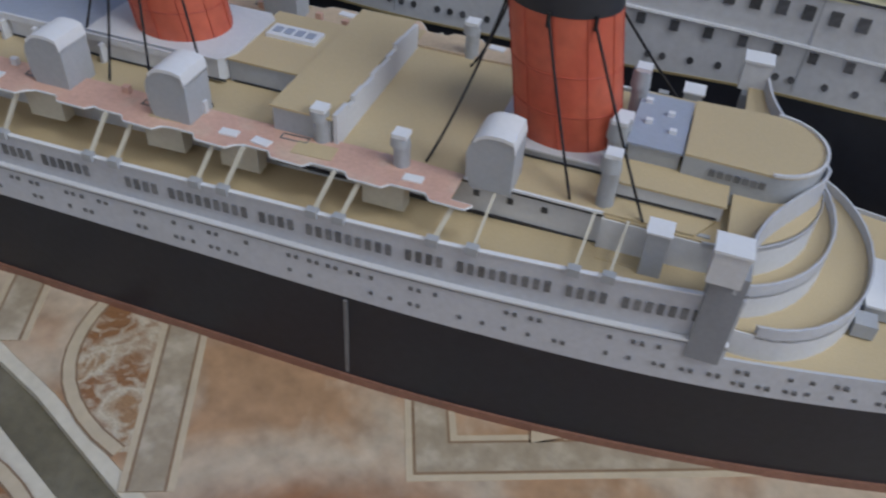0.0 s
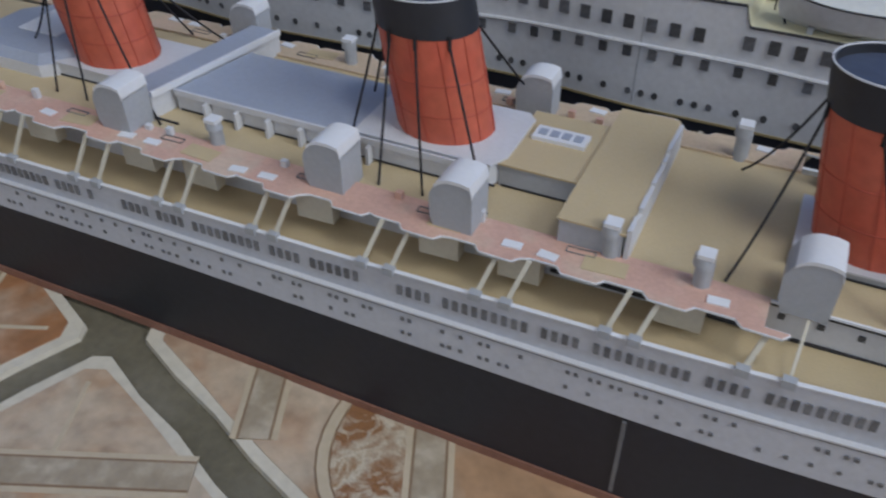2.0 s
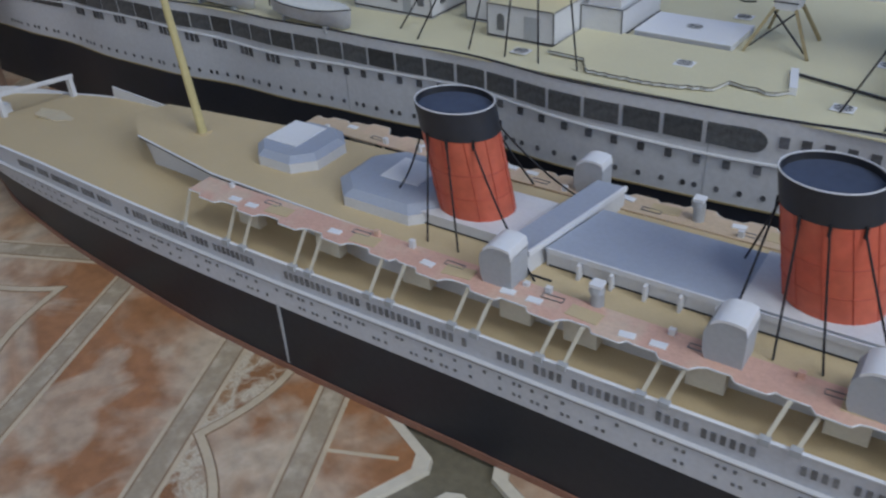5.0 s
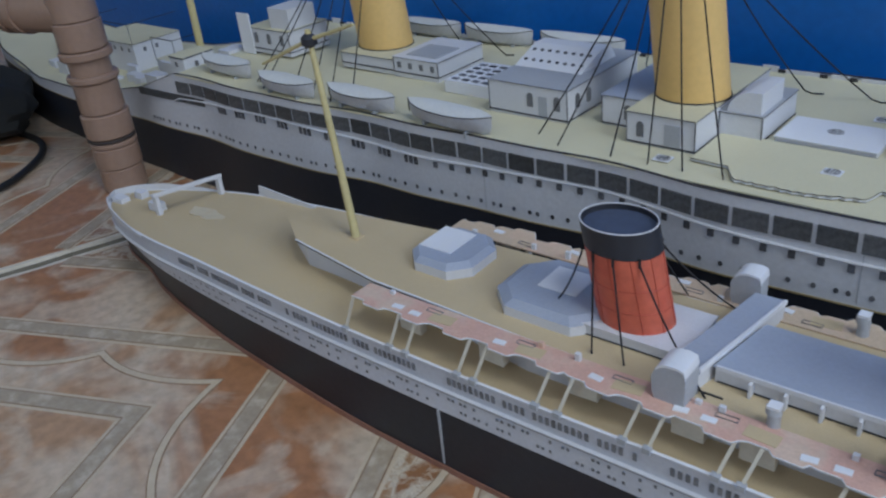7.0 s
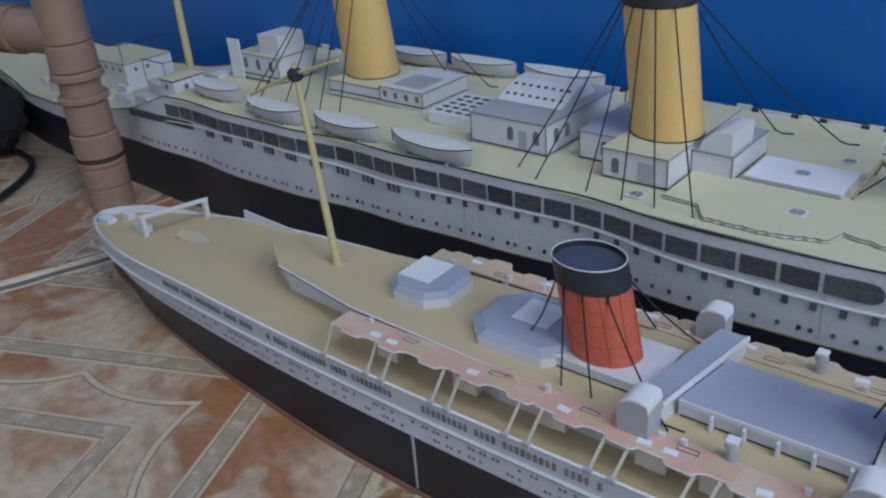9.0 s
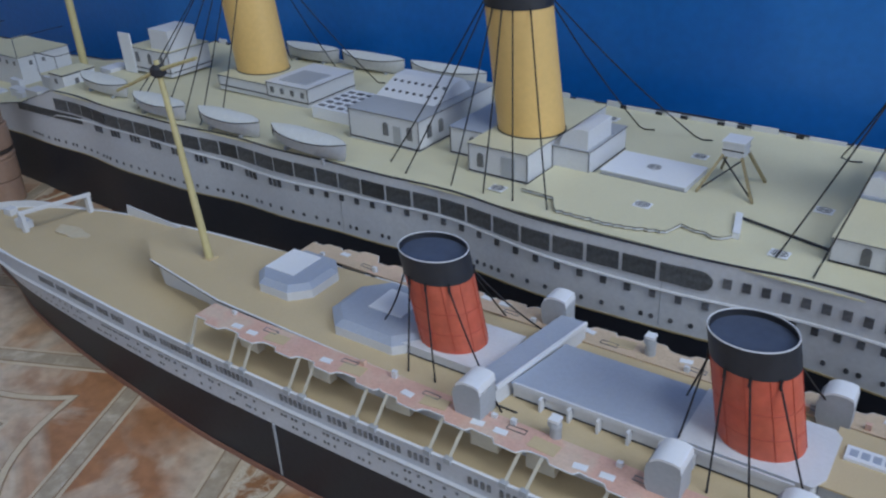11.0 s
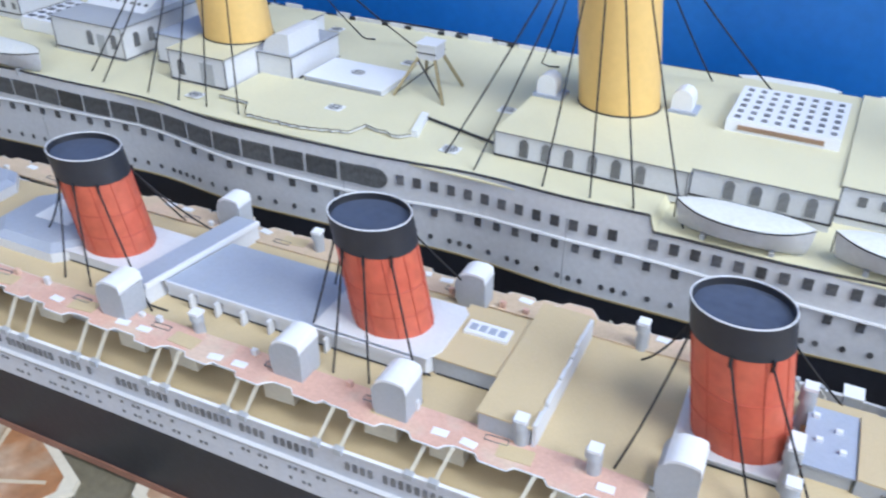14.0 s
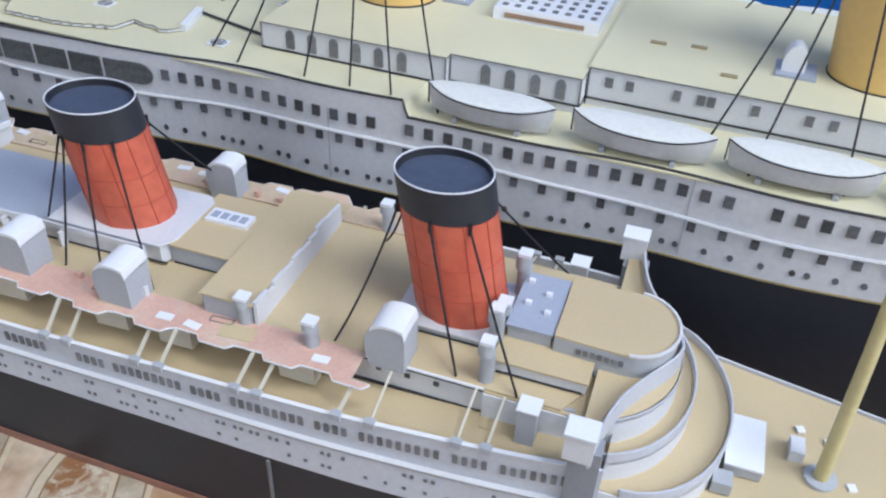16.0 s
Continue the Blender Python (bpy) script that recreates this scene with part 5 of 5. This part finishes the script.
def tall_funnel(x, y, z0, rx, ry, rake=0.012, aft=0.0):
    y -= 0.168
    zb, z1 = 0.192, 0.222

    def ring(z, grow=0.0):
        t = (z - z0) / (z1 - z0)
        return (x - rake * t, y, z, rx * (1 - 0.05 * t) + grow, ry * (1 - 0.05 * t) + grow)
    bm = bmesh.new()
    add_turned(bm, [ring(z0 + (zb - z0) * i / 5) for i in range(6)], 56)
    f = part("funnel", bm, M_OCHRE, liner, "tall ochre paper funnel with a black top", True)
    bm = bmesh.new()
    add_turned(bm, [ring(zb, 0.0004), ring(z1, 0.0004), ring(z1, -0.001), ring(z1 - 0.006, -0.001)], 56)
    part("black_top", bm, M_NAVY, f, "dark grey-black funnel top", True)
    bm = bmesh.new()
    add_turned(bm, [ring(z0 - 0.0004, 0.0006), ring(z0 + 0.0006, 0.0005)], 56)
    part("foot_line", bm, M_INKLINE, f, "dark line round the foot", True)
    for a, dx, yy in ((-150, -0.061, 0.099), (-128, -0.042, 0.0895), (-106, -0.009, 0.0893), (-88, 0.0125, 0.0893), (-70, 0.0315, 0.0893), (-42, 0.0525, 0.0893), (150, -0.066, 0.232), (125, -0.03, 0.238), (62, 0.0415, 0.224), (38, 0.0785, 0.224)):
        ca, sa = math.cos(radians(a)), math.sin(radians(a))
        r = ring(zb + 0.001, 0.0006)
        px = x + dx - aft
        zz = l_deck(px) + 0.0006
        p0, p1 = Vector((r[0] + r[3] * ca, y + r[4] * sa, zb + 0.001)), Vector((px, yy - 0.168, zz))
        pts = sagging(p0, p1, 0.003 if sa > 0 else 0.0016)
        if sa > 0:
            pts = pts + [p1 + Vector((0.006, -0.004, 0.0002)), p1 + Vector((0.012, -0.003, 0.0006))]
        tube_part("stay", pts, 0.00045, M_THREAD, f, "black thread stay", 5)
    return f


tall_funnel(-0.48, 0.18, 0.1122, 0.0225, 0.019)
tall_funnel(-0.2142, 0.1487, 0.121, 0.0204, 0.0182, 0.012, 0.0073)
tall_funnel(0.0055, 0.1655, 0.1162, 0.0198, 0.0178)
tall_funnel(0.2225, 0.1625, 0.1178, 0.0205, 0.0182)

# ---- brown drain pipe beside the stern ----
pipe = new("drain_pipe")
pipe.matrix_basis = pose(-0.69, 0.045, 0)
tagged(pipe, "brown plastic drain pipe with tee and sockets on the floor", "pipe")


def pipe_ring(name, z0, z1, r, material=M_PVC, label=""):
    bm = bmesh.new()
    e = min(0.0012, (z1 - z0) / 3)
    add_turned(bm, [(0, 0, z0, r - e, r - e), (0, 0, z0 + e, r, r), (0, 0, z1 - e, r, r), (0, 0, z1, r - e, r - e)], 40)
    return part(name, bm, material, pipe, label, True)


def run_ring(name, x0, x1, r):
    bm = bmesh.new()
    add_tube(bm, [(x * 0.978, x * 0.208, 0.154) for x in (x0, x0 + 0.0012, x1 - 0.0012, x1)], r, 40)
    return part(name, bm, M_PVC, pipe, "", True)


pipe_ring("pipe_length", 0.0, 0.13, 0.0168, label="brown plastic pipe")
pipe_ring("socket", 0.0005, 0.022, 0.0186)
pipe_ring("socket", 0.0223, 0.041, 0.0194)
pipe_ring("socket", 0.0413, 0.0462, 0.0199)
pipe_ring("seal", 0.0464, 0.0492, 0.0203, M_RING, "dark rubber ring")
pipe_ring("socket", 0.0494, 0.0705, 0.0199)
pipe_ring("pipe_sleeve", 0.0707, 0.0975, 0.0182)
pipe_ring("collar", 0.0977, 0.1035, 0.0208)
pipe_ring("collar", 0.1165, 0.1235, 0.0212)
pipe_ring("tee_socket", 0.1237, 0.1465, 0.0192)
pipe_ring("tee_body", 0.1467, 0.24, 0.0186, label="brown plastic tee")
pipe_ring("collar", 0.2402, 0.247, 0.0208)
run_ring("tee_branch", -0.054, -0.004, 0.0186)
for x0, x1, r in ((-0.061, -0.0542, 0.0206), (-0.071, -0.0612, 0.0188), (-0.079, -0.0712, 0.0206), (-0.45, -0.0792, 0.0172)):
    run_ring("pipe_run" if r < 0.018 else "collar", x0, x1, r)

# ---- dark cloth and cable on the floor; the cloth also stands for shade ----
bm = bmesh.new()
bmesh.ops.create_icosphere(bm, subdivisions=4, radius=1.0)
for v in bm.verts:
    d = v.co.copy()
    k = 1 + 0.22 * noise.noise(d * 1.7) + 0.09 * noise.noise(d * 5.1)
    v.co = Vector((d.x * 0.25 * k, d.y * 0.078 * k, max(d.z, -0.35) * 0.06 * k))
low = min(v.co.z for v in bm.verts)
for v in bm.verts:
    v.co.z -= low
# made larger than the bag so its black doubles as floor shadow
bag = new("bag_and_shade", finish(bm, "bag_and_shade", M_CLOTH, True))
bag.matrix_basis = pose(-1.12, 0.015, 0.0008, 0, 0, 9)
tagged(bag, "crumpled black cloth bag, enlarged to stand for floor shadow too", "bag")
line = [Vector(p) for p in ((-1.2, -0.17, 0.005), (-0.98, -0.15, 0.005), (-0.84, -0.105, 0.005), (-0.79, -0.06, 0.005), (-0.784, -0.025, 0.005), (-0.805, 0.01, 0.005), (-0.84, 0.045, 0.005), (-0.885, 0.058, 0.005), (-0.95, 0.052, 0.005), (-1.2, 0.02, 0.005))]
for _ in range(3):
    line = [line[0]] + [a.lerp(b, f) for a, b in zip(line, line[1:]) for f in (0.25, 0.75)] + [line[-1]]
bm = bmesh.new()
add_tube(bm, line, 0.0034, 12)
cable = new("cable", finish(bm, "cable", M_CABLE, True))
tagged(cable, "thick black cable curled on the floor tiles", "cable")

# ---- floor tiles ----
TILE, PITCH = 0.4445, 0.456
HALF = TILE / 2


def ribbon(bm, pts, width, z, closed=False, h=0.0003):
    """A flat strip with thickness along a line."""
    pts = [Vector((p[0], p[1], 0)) for p in pts]
    n = len(pts)
    rows = []
    for i, p in enumerate(pts):
        a = pts[(i - 1) % n] if closed or i else pts[0]
        b = pts[(i + 1) % n] if closed or i < n - 1 else pts[-1]
        d1, d2 = (p - a), (b - p)
        d1 = d1.normalized() if d1.length > 1e-9 else d2.normalized()
        d2 = d2.normalized() if d2.length > 1e-9 else d1
        m = (d1 + d2)
        m = m.normalized() if m.length > 1e-6 else d1
        s = Vector((-m.y, m.x, 0)) * width / 2 / max(abs(m.dot(d1)), 0.45)
        rows.append([bm.verts.new((p + s * e) + Vector((0, 0, zz))) for e, zz in ((1, z + h), (-1, z + h), (-1, z), (1, z))])
    for i in range(n if closed else n - 1):
        a, b = rows[i], rows[(i + 1) % n]
        for k in range(4):
            bm.faces.new((a[k], a[(k + 1) % 4], b[(k + 1) % 4], b[k]))
    if not closed:
        bm.faces.new(rows[0])
        bm.faces.new(rows[-1][::-1])


def slab_outline(half, cut, wob, seed):
    r = random.Random(seed)
    pts = []
    cs = [(1, -1), (1, 1), (-1, 1), (-1, -1)]
    for i, (sx, sy) in enumerate(cs):
        first = (sx * half, sy * (half - cut)) if sx * sy > 0 else (sx * (half - cut), sy * half)
        second = (sx * (half - cut), sy * half) if sx * sy > 0 else (sx * half, sy * (half - cut))
        pts += [first, second]
        nx, ny = cs[(i + 1) % 4]
        end = (nx * half, ny * (half - cut)) if nx * ny > 0 else (nx * (half - cut), ny * half)
        for k in range(1, 18):
            t = k / 18
            q = (second[0] + (end[0] - second[0]) * t, second[1] + (end[1] - second[1]) * t)
            pts.append((q[0] + r.uniform(-wob, wob), q[1] + r.uniform(-wob, wob)))
    return pts


def quad_curve(a, b, c, n=8):
    return [((1 - t) ** 2 * a[0] + 2 * t * (1 - t) * b[0] + t * t * c[0], (1 - t) ** 2 * a[1] + 2 * t * (1 - t) * b[1] + t * t * c[1]) for t in (i / n for i in range(n + 1))]


bm = bmesh.new()
add_prism(bm, slab_outline(HALF, 0.0048, 0.0011, 5), -0.006, 0.0, top=inset(slab_outline(HALF, 0.0048, 0.0011, 5), 0.996))
slab_mesh = finish(bm, "tile", M_EDGE)
bm = bmesh.new()
add_prism(bm, slab_outline(HALF - 0.0052, 0.0055, 0.0009, 9), -0.001, 0.0004)
glaze_mesh = finish(bm, "glaze", M_TILE)


def diamond(r):
    return [(r, 0), (0, r), (-r, 0), (0, -r)]


def turned(pts, k):
    for _ in range(k):
        pts = [(-p[1], p[0]) for p in pts]
    return pts


def sd(s, d):
    return ((s + d) / 2, (s - d) / 2)


def strip_mesh(name, material, lines, width, z):
    bm = bmesh.new()
    for pts, closed in lines:
        ribbon(bm, pts, width, z, closed)
    return finish(bm, name, material)


ring_a, ring_b = diamond(0.17), diamond(0.079)
corner_band = [[sd(0.285, -0.148), sd(0.285, 0.148)], [sd(0.367, -0.067), sd(0.367, 0.067)]]
scroll = quad_curve(sd(0.3, -0.129), sd(0.368, -0.078), sd(0.298, 0.0), 12) + quad_curve(sd(0.298, 0.0), sd(0.368, 0.078), sd(0.3, 0.129), 12)[1:]
cusps = []
for k in range(4):
    c0, c1, c2 = turned([(0.124, 0), (0.072, 0.072), (0, 0.124)], k)
    for a, b in ((c0, c1), (c1, c2)):
        m = ((a[0] + b[0]) / 2 * 0.8, (a[1] + b[1]) / 2 * 0.8)
        cusps += quad_curve(a, m, b, 8)[:-1]
ring_lines = [(ring_a, True), (ring_b, True)]
band_lines = [(turned(corner_band[0], k), False) for k in range(4)] + [(turned(corner_band[1], k), False) for k in range(4)]
outer_mesh = strip_mesh("band_border", M_SCROLL, band_lines, 0.0158, 0.0003)
line_mesh = strip_mesh("band_line", M_LINE, band_lines, 0.0116, 0.0004)
band_mesh = strip_mesh("band", M_BAND, band_lines, 0.0098, 0.0005)
ring_outer = strip_mesh("ring_border", M_SCROLL, ring_lines, 0.0158, 0.0003)
ring_line = strip_mesh("ring_line", M_LINE, ring_lines, 0.0116, 0.0004)
ring_band = strip_mesh("ring_band", M_BAND, ring_lines, 0.0098, 0.0005)
scroll_mesh = strip_mesh("scroll", M_SCROLL, [(cusps, True)] + [(turned(scroll, k), False) for k in range(4)], 0.0036, 0.0006)
scroll_rim = strip_mesh("scroll_rim", M_LINE, [(cusps, True)] + [(turned(scroll, k), False) for k in range(4)], 0.005, 0.0004)
bm = bmesh.new()
for k in range(4):
    inner = turned(scroll, k)
    base = turned([sd(0.292, -0.129), sd(0.292, 0.129)], k)
    for p, q in zip(inner, inner[1:]):
        t0, t1 = [((p2[0] - base[0][0]) * (base[1][0] - base[0][0]) + (p2[1] - base[0][1]) * (base[1][1] - base[0][1])) / ((base[1][0] - base[0][0]) ** 2 + (base[1][1] - base[0][1]) ** 2) for p2 in (p, q)]
        a, b = [(base[0][0] + t * (base[1][0] - base[0][0]), base[0][1] + t * (base[1][1] - base[0][1])) for t in (t0, t1)]
        add_prism(bm, [a, b, q, p], 0.0002, 0.00055)
mottle_mesh = finish(bm, "mottled_field", M_MOTTLE)
cross = strip_mesh("fine_line", M_SCROLL, [(turned([sd(0.376, 0.0), sd(0.42, 0.0)], k), False) for k in range(4)], 0.0018, 0.0004)

O, TURN = Vector((-0.133, -0.063, 0)), -20.5
grid_pose = pose(O.x, O.y, 0, 0, 0, TURN)
ROOM = ((-2.0, 0), (1.9, 0), (-1.7, 1), (0.292, 1))


def trimmed(mesh, m):
    """A copy of the mesh cut off where the walls stand."""
    bm = bmesh.new()
    bm.from_mesh(mesh)
    bm.transform(m)
    for k, (edge, axis) in enumerate(ROOM):
        co, no = Vector((0, 0, 0)), Vector((0, 0, 0))
        co[axis] = edge + (0.002 if k % 2 == 0 else -0.002)
        no[axis] = -1 if k % 2 == 0 else 1
        bmesh.ops.bisect_plane(bm, geom=bm.verts[:] + bm.edges[:] + bm.faces[:], plane_co=co, plane_no=no, clear_outer=True)
        bmesh.ops.holes_fill(bm, edges=[e for e in bm.edges if e.is_boundary])
    bm.transform(m.inverted())
    cut = bpy.data.meshes.new(mesh.name)
    bm.to_mesh(cut)
    bm.free()
    for material in mesh.materials:
        cut.materials.append(material)
    return cut


layers = (("glaze", glaze_mesh), ("ring_border", ring_outer), ("ring_line", ring_line), ("ring_band", ring_band), ("band_border", outer_mesh), ("band_line", line_mesh), ("band", band_mesh), ("mottled_field", mottle_mesh), ("scroll_rim", scroll_rim), ("scroll", scroll_mesh), ("fine_line", cross))
for i in range(-6, 7):
    for j in range(-6, 5):
        m = grid_pose @ pose((i + 0.5) * PITCH, (j + 0.5) * PITCH, 0, 0, 0, 90 * ((i * 3 + j) % 4))
        corners = [m @ Vector((sx * HALF, sy * HALF, 0)) for sx in (-1, 1) for sy in (-1, 1)]
        x0, x1 = min(c.x for c in corners), max(c.x for c in corners)
        y0, y1 = min(c.y for c in corners), max(c.y for c in corners)
        if x1 < -1.98 or x0 > 1.88 or y1 < -1.68 or y0 > 0.28:
            continue
        whole = x0 > -1.998 and x1 < 1.898 and y0 > -1.698 and y1 < 0.29
        slab = slab_mesh if whole else trimmed(slab_mesh, m)
        if not slab.polygons:
            continue
        t = piece("tile", slab, floor, m)
        for name, mesh in layers:
            own = mesh if whole else trimmed(mesh, m)
            if own.polygons:
                # the print of one tile sits off its middle
                off = 0.018 if name.startswith("ring") and (i, j) == (0, 0) else 0.0
                piece(name, own, t, pose(-off, off, 0))
